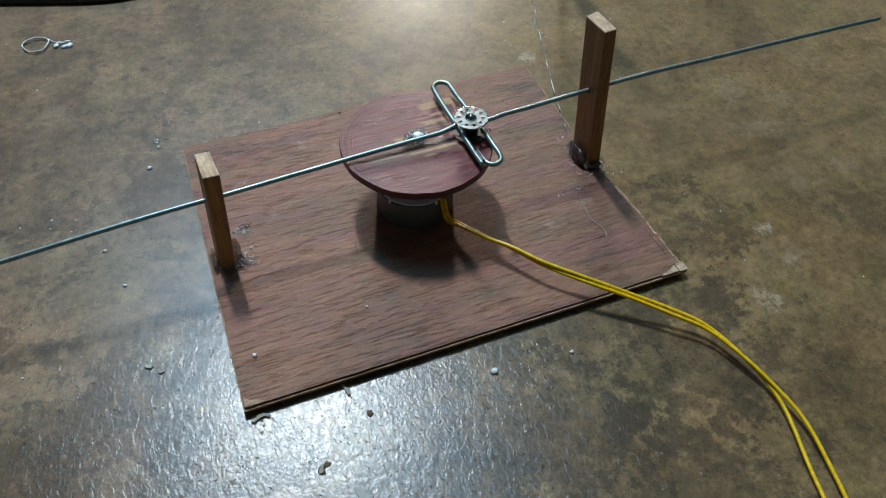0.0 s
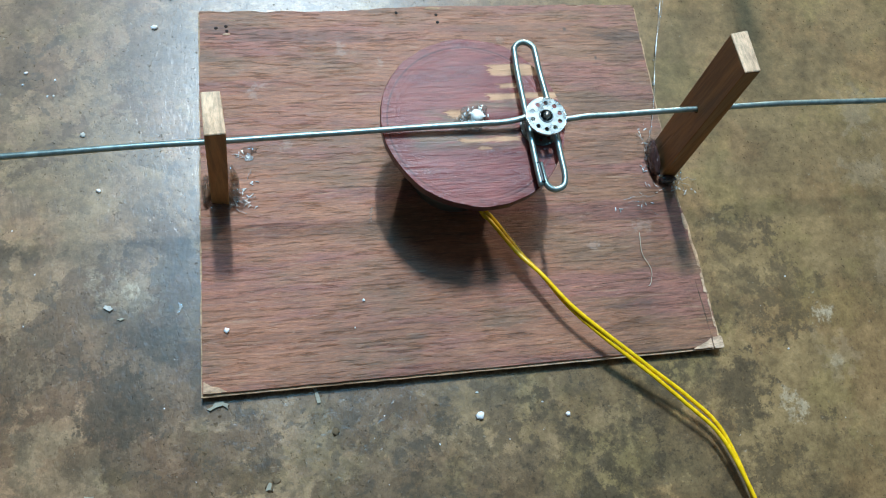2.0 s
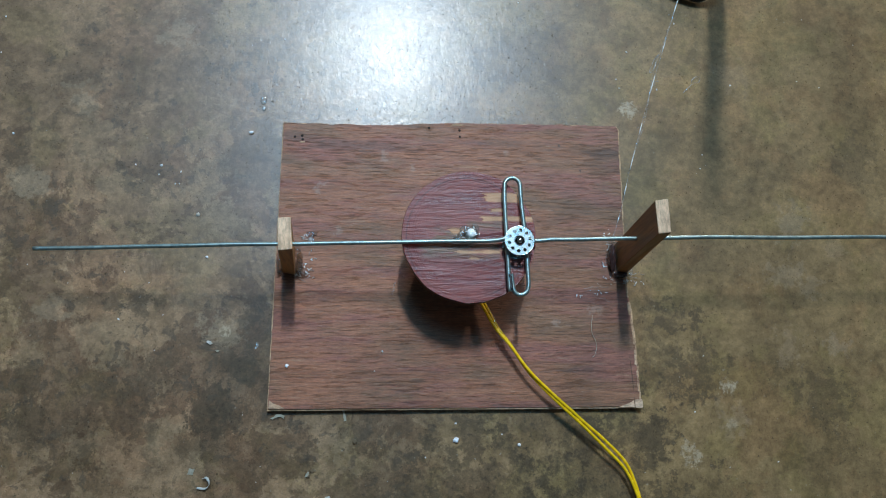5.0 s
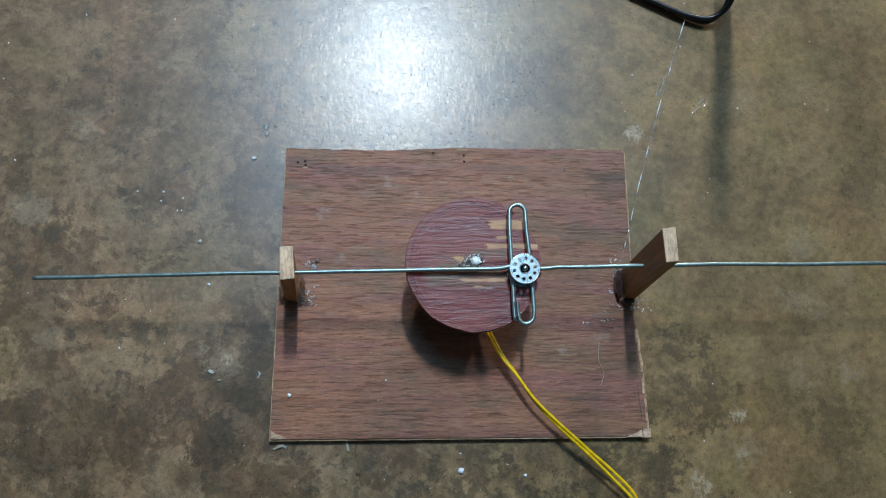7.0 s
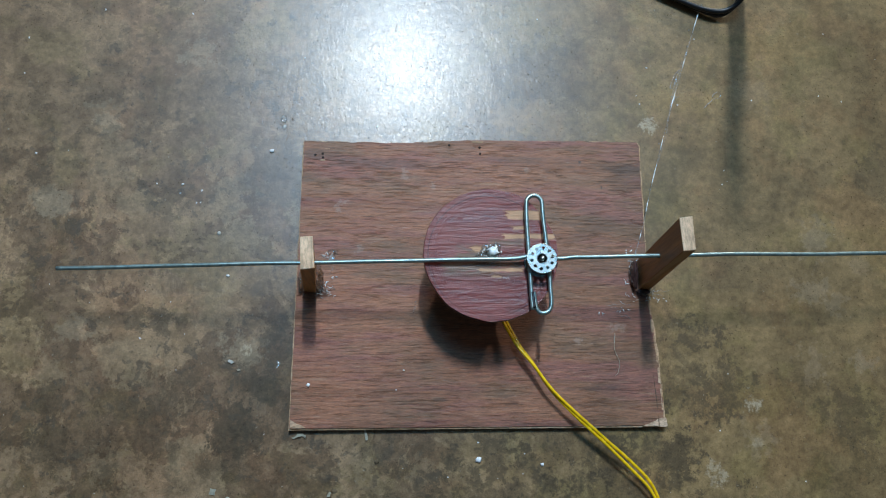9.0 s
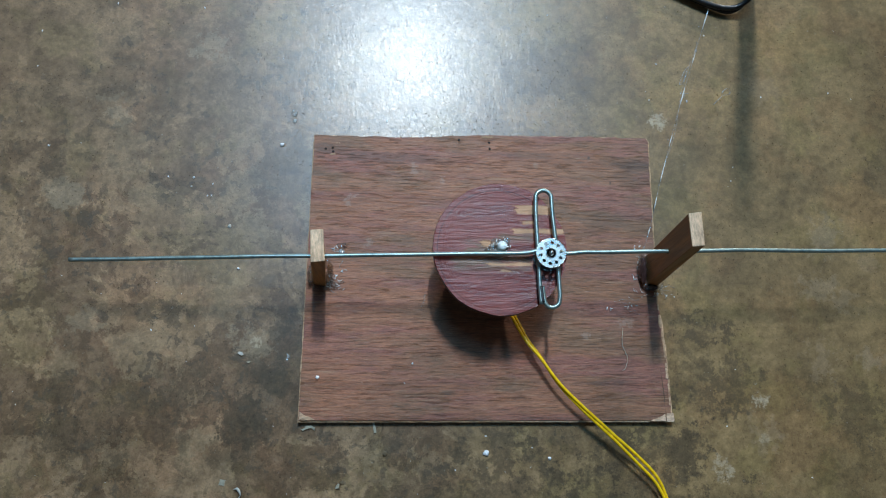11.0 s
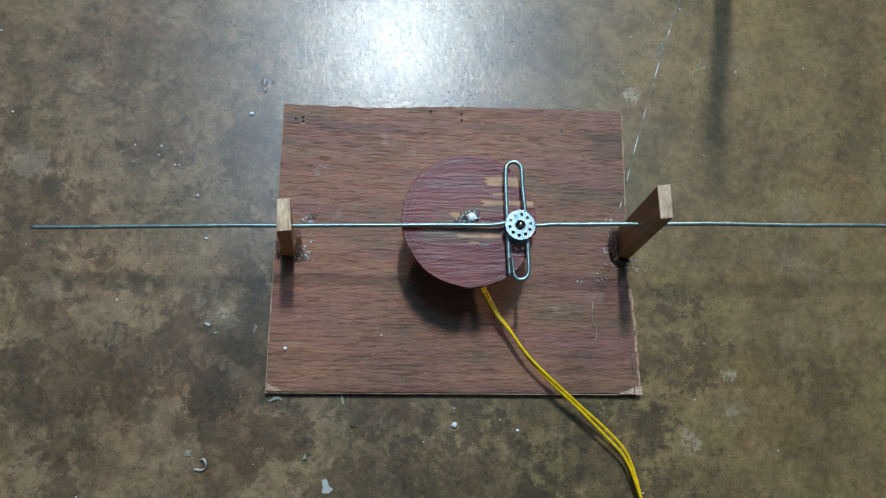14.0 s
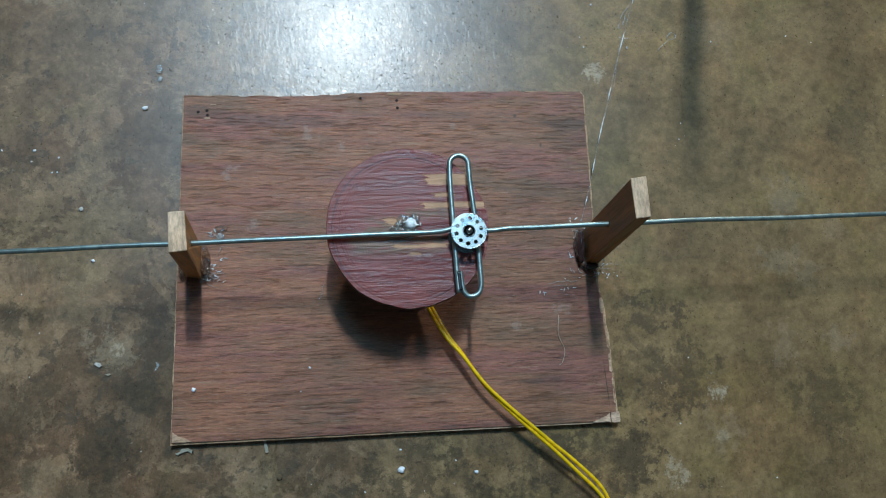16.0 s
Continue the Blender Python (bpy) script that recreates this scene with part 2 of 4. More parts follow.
    return m.set(Base_Color=base, Roughness=rough, Specular_IOR_Level=gloss, Coat_Weight=coat, Coat_Roughness=0.36, Normal=m.bump(height, 0.60, 0.0011))


def wood_material(name, dark, mid, light, grain=(14, 260, 260), rough=0.55, relief=0.0004, streak=0.5):
    """Sawn or peeled wood; grain: how fine it is along x, y and z."""
    m = Mat(name)
    bands = m.noise(1, 4, 0.6, m.mapped(tuple(g * 0.10 for g in grain)), warp=0.6)
    soft = m.noise(1, 6, 0.7, m.mapped(grain), warp=0.12)
    hairs = m.noise(1, 4, 0.75, m.mapped(tuple(g * 2.6 for g in grain)), warp=0.05)
    base = m.ramp(bands, (0.34, dark), (0.50, mid), (0.66, light))
    base = m.mix(1.0, base, m.ramp(soft, (0.36, 0.74), (0.50, 1.0), (0.64, 1.22)), "MULTIPLY")
    base = m.mix(1.0, base, m.ramp(hairs, (0.38, 0.74), (0.50, 1.0), (0.62, 1.20)), "MULTIPLY")
    pores = m.step(m.noise(1, 3, 0.7, m.mapped((grain[0] * 0.9, grain[1] * 1.7, grain[2] * 1.7), at=(3.1, 1.7, 0.4))), 0.58, 0.65)
    base = m.mix(m.math("MULTIPLY", pores, streak), base, tuple(c * 0.42 for c in dark))
    height = m.math("SUBTRACT", m.math("ADD", soft, m.math("MULTIPLY", hairs, 0.5)), m.math("MULTIPLY", pores, 0.6))
    return m.set(Base_Color=base, Roughness=m.ramp(soft, (0.3, rough - 0.08), (0.7, rough + 0.12)), Specular_IOR_Level=0.45,
                 Normal=m.bump(height, 0.6, relief))


VENEER_DARK, VENEER_MID, VENEER_LIGHT = (0.217, 0.085, 0.044), (0.290, 0.119, 0.063), (0.354, 0.157, 0.089)


def veneer_material():
    """Red-brown veneer: straight fine grain, pinkish and olive bands, tan streaks, short dark pores, stains and smears."""
    m = Mat("red_brown_veneer")
    bands = m.noise(1, 4, 0.60, m.mapped((4, 90, 20)), warp=0.2)
    streaks = m.noise(1, 6, 0.70, m.mapped((75, 640, 300)), warp=0.05)
    hairs = m.noise(1, 6, 0.80, m.mapped((210, 1500, 600)))
    base = m.ramp(bands, (0.32, VENEER_DARK), (0.50, VENEER_MID), (0.68, VENEER_LIGHT))
    # olive-brown and pinkish casts in blurred patches
    cast = m.step(m.noise(1, 6, 0.65, m.mapped((12, 30, 1), at=(2.4, 0.9, 0))), 0.46, 0.64)
    base = m.mix(m.math("MULTIPLY", cast, 0.66), base, (0.172, 0.100, 0.055))
    # browner eastward, in place of the sheen thinning out that way
    along = m.t.nodes.new("ShaderNodeSeparateXYZ")
    m.put(along.inputs[0], m.vec("ADD", m.pos, m.vec("MULTIPLY", m.vec("SUBTRACT", m.noise(1, 6, 0.7, m.mapped((18, 60, 1)), colour=True), (0.5, 0.5, 0.5)), (0.22, 0, 0))))
    base = m.mix(m.math("MULTIPLY", m.step(along.outputs[0], 0.13, 0.26), 0.50), base, (0.175, 0.098, 0.052))
    blush = m.step(m.noise(1, 5, 0.65, m.mapped((8, 45, 1), at=(7.4, 3.9, 0))), 0.47, 0.62)
    base = m.mix(m.math("MULTIPLY", blush, 0.60), base, (0.268, 0.098, 0.082))
    base = m.mix(1.0, base, m.ramp(streaks, (0.37, 0.77), (0.50, 1.0), (0.63, 1.21)), "MULTIPLY")
    base = m.mix(1.0, base, m.ramp(hairs, (0.39, 0.76), (0.50, 1.0), (0.61, 1.24)), "MULTIPLY")
    tan = m.step(m.noise(1, 5, 0.7, m.mapped((24, 460, 1), at=(5.2, 3.3, 0))), 0.58, 0.68)
    base = m.mix(m.math("MULTIPLY", tan, 0.50), base, (0.40, 0.245, 0.150))
    pores = m.step(m.noise(1, 4, 0.7, m.mapped((62, 820, 500), at=(3.1, 1.7, 0.4))), 0.55, 0.63)
    base = m.mix(m.math("MULTIPLY", pores, 0.46), base, (0.075, 0.040, 0.026))
    pale = m.step(m.noise(1, 4, 0.7, m.mapped((95, 1100, 1), at=(8.2, 6.3, 0))), 0.60, 0.66)
    base = m.mix(m.math("MULTIPLY", pale, 0.40), base, (0.48, 0.31, 0.22))
    ragged_edge = m.math("SUBTRACT", m.noise(1, 8, 0.72, m.mapped((40, 150, 1))), 0.5)
    # stains, and last a faint dark strip in front of the tall post
    for x, y, rx, ry, k in ((0.244, 0.193, 0.018, 0.0055, 0.60), (0.246, 0.184, 0.017, 0.0120, 0.42), (0.229, 0.177, 0.0011, 0.0022, 0.9), (0.213, 0.197, 0.0010, 0.0012, 0.9), (0.229, 0.148, 0.026, 0.010, 0.35),
                            (0.018, 0.199, 0.016, 0.0045, 0.55), (0.060, 0.193, 0.050, 0.004, 0.45), (0.215, 0.026, 0.018, 0.0022, 0.6), (0.105, 0.019, 0.006, 0.0014, 0.5),
                            (0.200, 0.0015, 0.050, 0.0012, 0.5), (0.160, 0.198, 0.040, 0.0030, 0.35), (0.225, 0.115, 0.012, 0.012, 0.30), (0.252, 0.050, 0.006, 0.020, 0.25)):
        d = m.vec("LENGTH", m.vec("MULTIPLY", m.vec("SUBTRACT", m.pos, (x, y, 0)), (1 / rx, 1 / ry, 0)), (0, 0, 0))
        d = m.math("ADD", d, m.math("MULTIPLY", ragged_edge, 5.0))
        base = m.mix(m.math("MULTIPLY", m.math("SUBTRACT", 1.0, m.step(d, 0.4, 1.3)), k), base, (0.080, 0.048, 0.034))
    scuff_edge = m.math("SUBTRACT", m.noise(260, 6, 0.75), 0.5)
    for x, y, rx, ry in ((0.0796, 0.186, 0.0035, 0.0050), (0.1005, 0.176, 0.0020, 0.0040), (0.034, 0.163, 0.0040, 0.0022), (0.172, 0.190, 0.0030, 0.0025), (0.046, 0.127, 0.0030, 0.0035), (0.205, 0.060, 0.0050, 0.0025),
                         (0.030, 0.157, 0.0028, 0.0048), (0.235, 0.070, 0.0060, 0.0040)):
        d = m.vec("LENGTH", m.vec("MULTIPLY", m.vec("SUBTRACT", m.pos, (x, y, 0)), (1 / rx, 1 / ry, 0)), (0, 0, 0))
        d = m.math("ADD", d, m.math("MULTIPLY", scuff_edge, 6.0))
        base = m.mix(m.math("MULTIPLY", m.math("SUBTRACT", 1.0, m.step(d, 0.2, 1.2)), 0.28), base, (0.46, 0.36, 0.30))
    height = m.math("SUBTRACT", m.math("ADD", streaks, m.math("MULTIPLY", hairs, 0.5)), m.math("MULTIPLY", pores, 0.6))
    return m.set(Base_Color=base, Roughness=m.ramp(streaks, (0.3, 0.46), (0.7, 0.60)), Specular_IOR_Level=0.42, Normal=m.bump(height, 0.6, 0.00050))


def painted_disc_material():
    """Brush-dragged maroon paint over wood, with bare torn patches and a thin rubbed patch."""
    m = Mat("maroon_paint_on_wood")
    p = m.mapped(at=(-DISC[0], -DISC[1], 0))
    wob = m.vec("ADD", p, m.vec("MULTIPLY", m.vec("SUBTRACT", m.noise(1, 5, 0.7, m.mapped((70, 300, 1)), colour=True), (0.5, 0.5, 0.5)), (0.020, 0.0042, 0)))
    split = m.t.nodes.new("ShaderNodeSeparateXYZ")
    m.put(split.inputs[0], wob)
    x, y = split.outputs[0], split.outputs[1]

    def box(cx, cy, hx, hy, soft=0.0008):
        fx = m.math("SUBTRACT", 1.0, m.step(m.math("ABSOLUTE", m.math("SUBTRACT", x, cx)), hx - soft, hx + soft))
        fy = m.math("SUBTRACT", 1.0, m.step(m.math("ABSOLUTE", m.math("SUBTRACT", y, cy)), hy - soft, hy + soft))
        return m.math("MULTIPLY", fx, fy)

    def most(*fs):
        out = fs[0]
        for f in fs[1:]:
            out = m.math("MAXIMUM", out, f)
        return out
    bare = most(box(0.024, 0.0275, 0.0135, 0.0032), box(0.020, 0.0185, 0.0065, 0.0010), box(0.026, 0.0125, 0.0185, 0.0016),
                box(-0.007, 0.0035, 0.0060, 0.0020), box(0.007, -0.0112, 0.0150, 0.0011), box(0.004, -0.0155, 0.0030, 0.0006))
    rubbed = most(box(-0.006, -0.0095, 0.0260, 0.0055, 0.004), box(0.012, 0.0080, 0.0120, 0.0030, 0.003), box(-0.010, -0.001, 0.014, 0.006, 0.004))
    fine = m.noise(1, 6, 0.72, m.mapped((55, 480, 300), (0, 0, 3)), warp=0.9)
    broad = m.noise(1, 5, 0.65, m.mapped((22, 70, 100)), warp=0.8)
    paint = m.ramp(broad, (0.34, (0.146, 0.026, 0.022)), (0.50, (0.198, 0.041, 0.034)), (0.66, (0.240, 0.066, 0.054)))
    paint = m.mix(1.0, paint, m.ramp(fine, (0.36, 0.70), (0.5, 1.0), (0.64, 1.18)), "MULTIPLY")
    wood = m.ramp(fine, (0.25, (0.42, 0.22, 0.12)), (0.55, (0.58, 0.34, 0.20)), (0.8, (0.68, 0.45, 0.29)))
    brown = m.ramp(fine, (0.25, (0.10, 0.055, 0.032)), (0.6, (0.19, 0.115, 0.065)), (0.8, (0.26, 0.16, 0.09)))
    thin = m.math("MULTIPLY", rubbed, m.step(m.noise(1, 4, 0.6, m.mapped((45, 240, 1))), 0.32, 0.50))
    round_at = m.vec("LENGTH", m.vec("MULTIPLY", m.vec("ADD", p, (0.0012, 0.0008, 0)), (1, 1, 0)), (0, 0, 0))
    scored = m.math("MULTIPLY", m.math("SUBTRACT", 1.0, m.step(m.math("ABSOLUTE", m.math("SUBTRACT", round_at, 0.0418)), 0.0002, 0.0007)), m.step(m.noise(22, 3), 0.44, 0.54))
    paint = m.mix(m.math("MULTIPLY", scored, 0.7), paint, (0.060, 0.012, 0.012))
    base = m.mix(m.math("MULTIPLY", thin, 0.88), paint, brown)
    base = m.mix(bare, base, wood)
    rough = m.mix(bare, m.ramp(broad, (0.35, 0.26), (0.65, 0.42)), (0.7, 0.7, 0.7))
    # brush strokes that sweep round the rim, over the grain
    ring = m.vec("LENGTH", m.vec("MULTIPLY", p, (1, 1, 0)), (0, 0, 0))
    sweep = m.noise(1, 4, 0.6, m.vec("ADD", m.mapped((18, 18, 0)), m.vec("MULTIPLY", ring, (700, 0, 0))))
    rim = m.step(ring, 0.030, 0.040)
    strokes = m.noise(1, 3, 0.55, m.mapped((38, 330, 1), (0, 0, 4), (1.3, 2.9, 0)), warp=0.5)
    fine = m.math("ADD", m.math("MULTIPLY", fine, 0.6), m.math("MULTIPLY", strokes, 1.1))
    height = m.math("SUBTRACT", m.math("ADD", fine, m.math("MULTIPLY", m.math("MULTIPLY", sweep, rim), 0.8)), m.math("MULTIPLY", bare, 0.35))
    return m.set(Base_Color=base, Roughness=rough, Specular_IOR_Level=0.37, Normal=m.bump(height, 0.6, 0.0007))


def metal_material(name, colour, rough, stain=None, amount=0.4, scale=220, metal=1.0):
    m = Mat(name)
    n = m.noise(scale, 5, 0.65)
    base = m.mix(m.math("MULTIPLY", m.step(n, 0.42, 0.68), amount), colour, stain or tuple(c * 0.5 for c in colour))
    r = m.ramp(m.noise(scale * 0.6, 4), (0.3, max(0.05, rough - 0.08)), (0.7, rough + 0.12))
    return m.set(Base_Color=base, Metallic=metal, Roughness=r, Normal=m.bump(n, 0.15, 0.0002))


def plain_material(name, colour, rough=0.5, scale=120, spread=0.2, relief=0.0002, spec=0.5):
    m = Mat(name)
    n = m.noise(scale, 5, 0.6)
    base = m.mix(1.0, colour, m.ramp(n, (0.3, 1 - spread), (0.7, 1 + spread)), "MULTIPLY")
    return m.set(Base_Color=base, Roughness=m.ramp(n, (0.3, rough - 0.06), (0.7, rough + 0.08)), Specular_IOR_Level=spec, Normal=m.bump(n, 0.4, relief))


def glue_material(name, body=0.25, colour=(0.80, 0.82, 0.80), rough=0.06):
    """Clear or milky set glue: mostly see-through, with a wet gloss."""
    m = Mat(name)
    n = m.noise(380, 5, 0.65)
    m.set(Base_Color=colour, Roughness=rough + 0.2, Specular_IOR_Level=0.6, Normal=m.bump(n, 0.6, 0.0008))
    clear = m.t.nodes.new("ShaderNodeBsdfTransparent")
    clear.inputs[0].default_value = (0.96, 0.96, 0.95, 1)
    gloss = m.t.nodes.new("ShaderNodeBsdfGlossy")
    gloss.inputs["Roughness"].default_value = rough
    m.put(gloss.inputs["Normal"], m.bump(n, 0.9, 0.0010))
    fres = m.t.nodes.new("ShaderNodeFresnel")
    fres.inputs["IOR"].default_value = 1.5
    inner = m.t.nodes.new("ShaderNodeMixShader")
    m.put(inner.inputs[0], m.math("ADD", m.math("MULTIPLY", m.step(n, 0.35, 0.75), body), body * 0.5, clamp=True))
    m.t.links.new(clear.outputs[0], inner.inputs[1])
    m.t.links.new(m.bsdf.outputs[0], inner.inputs[2])
    outer = m.t.nodes.new("ShaderNodeMixShader")
    m.put(outer.inputs[0], m.math("MINIMUM", m.math("MULTIPLY", fres.outputs[0], 1.5), 0.45))
    m.t.links.new(inner.outputs[0], outer.inputs[1])
    m.t.links.new(gloss.outputs[0], outer.inputs[2])
    m.t.links.new(outer.outputs[0], m.t.nodes["Material Output"].inputs["Surface"])
    return m.m


DISC = (0.1364, 0.1133)          # the shaft, about which the disc turns
DISC_TOP, DISC_LOW, DISC_R = 0.0530, 0.0482, 0.0460
BOARD_Z = 0.0060

MAT_FLOOR = floor_material()
# neither is seen: wall darkened against bounce, ceiling blued for cooler reflections
MAT_WALL = plain_material("wall_plaster", (0.075, 0.083, 0.09), 0.8, 14, 0.08)
MAT_CEILING = plain_material("ceiling_paint", (0.21, 0.25, 0.29), 0.85, 10, 0.06)
MAT_PLY = veneer_material()
MAT_PLY_CORE = wood_material("pale_plywood_core", (0.32, 0.19, 0.10), (0.45, 0.29, 0.165), (0.56, 0.39, 0.25), (90, 200, 500), 0.75, 0.0008, 0.6)
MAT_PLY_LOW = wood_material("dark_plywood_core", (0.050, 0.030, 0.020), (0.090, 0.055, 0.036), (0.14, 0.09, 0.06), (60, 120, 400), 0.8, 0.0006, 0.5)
MAT_CHIP = wood_material("torn_pale_wood", (0.36, 0.22, 0.13), (0.50, 0.33, 0.21), (0.60, 0.43, 0.30), (120, 300, 300), 0.8, 0.0008, 0.5)
MAT_POST = wood_material("reddish_post_wood", (0.310, 0.152, 0.050), (0.400, 0.210, 0.073), (0.470, 0.265, 0.104), (120, 120, 7), 0.50, 0.0002, 0.25)
MAT_END = wood_material("pale_end_grain", (0.52, 0.34, 0.21), (0.61, 0.42, 0.27), (0.68, 0.50, 0.34), (240, 60, 36), 0.75, 0.0002, 0.06)
MAT_DISC = painted_disc_material()
MAT_DISC_EDGE = plain_material("maroon_edge_paint", (0.060, 0.013, 0.016), 0.35, 260, 0.35, 0.0008)
MAT_WIRE = metal_material("galvanised_wire", (0.33, 0.42, 0.405), 0.38, (0.115, 0.175, 0.17), 0.55, 240, 0.82)
MAT_STEEL = metal_material("bright_plated_steel", (0.47, 0.48, 0.45), 0.28, (0.36, 0.38, 0.35), 0.5, 420)
MAT_DULL = metal_material("hub_and_shaded_flange_steel", (0.20, 0.22, 0.22), 0.35, (0.07, 0.07, 0.07), 0.5, 300)
MAT_MOTOR = plain_material("grey_green_motor_can", (0.115, 0.130, 0.112), 0.38, 90, 0.2, 0.0002)
MAT_MOTOR_TOP = plain_material("zinc_motor_cover", (0.80, 0.82, 0.80), 0.35, 150, 0.10, 0.0002)
MAT_BLACK = plain_material("black_rubber_sheath", (0.012, 0.012, 0.014), 0.33, 160, 0.2)
MAT_YELLOW = plain_material("yellow_pvc", (0.90, 0.56, 0.008), 0.26, 260, 0.12)
MAT_GLUE = glue_material("clear_hot_glue", 0.03, (0.85, 0.86, 0.84), 0.04)
MAT_GLUE_MILKY = glue_material("milky_hot_glue", 0.30, (0.90, 0.92, 0.91), 0.08)
MAT_GLUE_WET = glue_material("wet_clear_glue", 0.08, (0.86, 0.90, 0.88), 0.03)
MAT_GLUE_DARK = plain_material("dark_wet_glue", (0.050, 0.026, 0.024), 0.12, 500, 0.4, 0.0010, 0.6)
MAT_GLUE_AMBER = glue_material("amber_glue", 0.35, (0.36, 0.17, 0.08), 0.05)
MAT_GLUE_BUTTON = glue_material("pale_glue_button", 1.4, (0.88, 0.92, 0.90), 0.05)
MAT_GLUE_WHITE = glue_material("white_glue_thread_and_glint", 1.2, (0.92, 0.94, 0.93), 0.10)
MAT_FOAM = plain_material("white_foam", (0.86, 0.90, 0.93), 0.8, 420, 0.06, 0.0008)
MAT_CRUMB = plain_material("white_crumb", (0.86, 0.87, 0.88), 0.7, 500, 0.08, 0.0006)
MAT_FLAKE = plain_material("matt_cement_chip", (0.150, 0.108, 0.066), 0.92, 300, 0.3, 0.0006, 0.05)
MAT_SCRAP = plain_material("dry_grey_glue", (0.34, 0.31, 0.23), 0.6, 400, 0.25, 0.0006)
MAT_FIBRE = plain_material("pale_fibre", (0.62, 0.54, 0.42), 0.5, 300, 0.1)
MAT_PAPER = plain_material("dusty_white_scrap", (0.50, 0.49, 0.44), 0.75, 500, 0.2, 0.0006)
MAT_HOLE = plain_material("dark_hole", (0.018, 0.012, 0.009), 0.9, 200, 0.2)


# ---- mesh helpers ----
def thing(name, at, label, category, group="", kind=""):
    ob = new(name)
    ob.empty_display_size = 0.01
    ob.location = at
    return tagged(ob, label, category, group, kind)


def origin_of(ob):
    at = Vector((0, 0, 0))
    while ob:
        at += ob.location
        ob = ob.parent
    return at


def mesh_of(name, bm, material, smooth=True, at=(0, 0, 0)):
    bmesh.ops.translate(bm, verts=bm.verts, vec=-Vector(at))
    bmesh.ops.recalc_face_normals(bm, faces=bm.faces)
    me = bpy.data.meshes.new(name)
    bm.to_mesh(me)
    bm.free()
    for mat in material if isinstance(material, (list, tuple)) else (material,):
        me.materials.append(mat)
    for p in me.polygons:
        p.use_smooth = smooth
    return me


def part(name, bm, material, parent, label="", smooth=True):
    """Links a bmesh in world places as one mesh object under a thing or a part."""
    ob = new(name, mesh_of(name, bm, material, smooth, origin_of(parent)))
    ob.parent = parent
    return tagged(ob, label)


def single(name, bm, material, at, label, category, group="", kind="", smooth=True):
    """A thing that is one mesh."""
    ob = new(name, mesh_of(name, bm, material, smooth, at))
    ob.location = at
    return tagged(ob, label, category, group, kind)


def spline(points, steps=8):
    """Catmull-Rom points through the given ones."""
    p = [Vector(q) for q in points]
    p = [p[0] * 2 - p[1]] + p + [p[-1] * 2 - p[-2]]
    out = []
    for i in range(1, len(p) - 2):
        for k in range(steps):
            u = k / steps
            a, b, c, d = p[i - 1], p[i], p[i + 1], p[i + 2]
            out.append(0.5 * ((2 * b) + (c - a) * u + (2 * a - 5 * b + 4 * c - d) * u ** 2 + (3 * b - a - 3 * c + d) * u ** 3))
    return out + [p[-2]]


def tube(bm, points, radius, sides=10, caps=True):
    """Sweeps a round section along points; radius: one, or a function of 0..1."""
    n = len(points)
    up = Vector((0, 0, 1)) if abs((points[1] - points[0]).normalized().z) < 0.9 else Vector((1, 0, 0))
    rings = []
    for i, p in enumerate(points):
        along = (points[min(i + 1, n - 1)] - points[max(i - 1, 0)]).normalized()
        side = along.cross(up).normalized()
        up = side.cross(along).normalized()
        r = radius(i / (n - 1)) if callable(radius) else radius
        rings.append([bm.verts.new(p + (side * math.cos(a) + up * math.sin(a)) * r) for a in (2 * math.pi * k / sides for k in range(sides))])
    for a, b in zip(rings, rings[1:]):
        for k in range(sides):
            bm.faces.new((a[k], a[(k + 1) % sides], b[(k + 1) % sides], b[k]))
    if caps:
        bm.faces.new(rings[0][::-1])
        bm.faces.new(rings[-1])
    return bm


def lathe(profile, at, sides=48, wobble=0.0):
    """Turns (radius, height) pairs round the upright through at."""
    bm = bmesh.new()
    rings = []
    for r, z in profile:
        rings.append([bm.verts.new((at[0] + (r + wobble * (noise.noise(Vector((math.cos(a) * 4, math.sin(a) * 4, 3.1))) if r > 0 else 0)) * math.cos(a),
                                    at[1] + (r + wobble * (noise.noise(Vector((math.cos(a) * 4, math.sin(a) * 4, 3.1))) if r > 0 else 0)) * math.sin(a), at[2] + z))
                      for a in (2 * math.pi * k / sides for k in range(sides))] if r > 0 else [bm.verts.new((at[0], at[1], at[2] + z))])
    for a, b in zip(rings, rings[1:]):
        for k in range(sides):
            j = (k + 1) % sides
            q = [a[k % len(a)], a[j % len(a)], b[j % len(b)], b[k % len(b)]]
            q = list(dict.fromkeys(q))
            if len(q) > 2:
                bm.faces.new(q)
    return bm


def hexa(base, top, bevel=0.0, segments=2):
    """A six-sided block from four base and four top corners."""
    bm = bmesh.new()
    a = [bm.verts.new(p) for p in base]
    b = [bm.verts.new(p) for p in top]
    bm.faces.new(a[::-1])
    bm.faces.new(b)
    for k in range(4):
        bm.faces.new((a[k], a[(k + 1) % 4], b[(k + 1) % 4], b[k]))
    if bevel:
        bmesh.ops.bevel(bm, geom=bm.edges[:], offset=bevel, segments=segments, affect="EDGES", profile=0.6)
    return bm


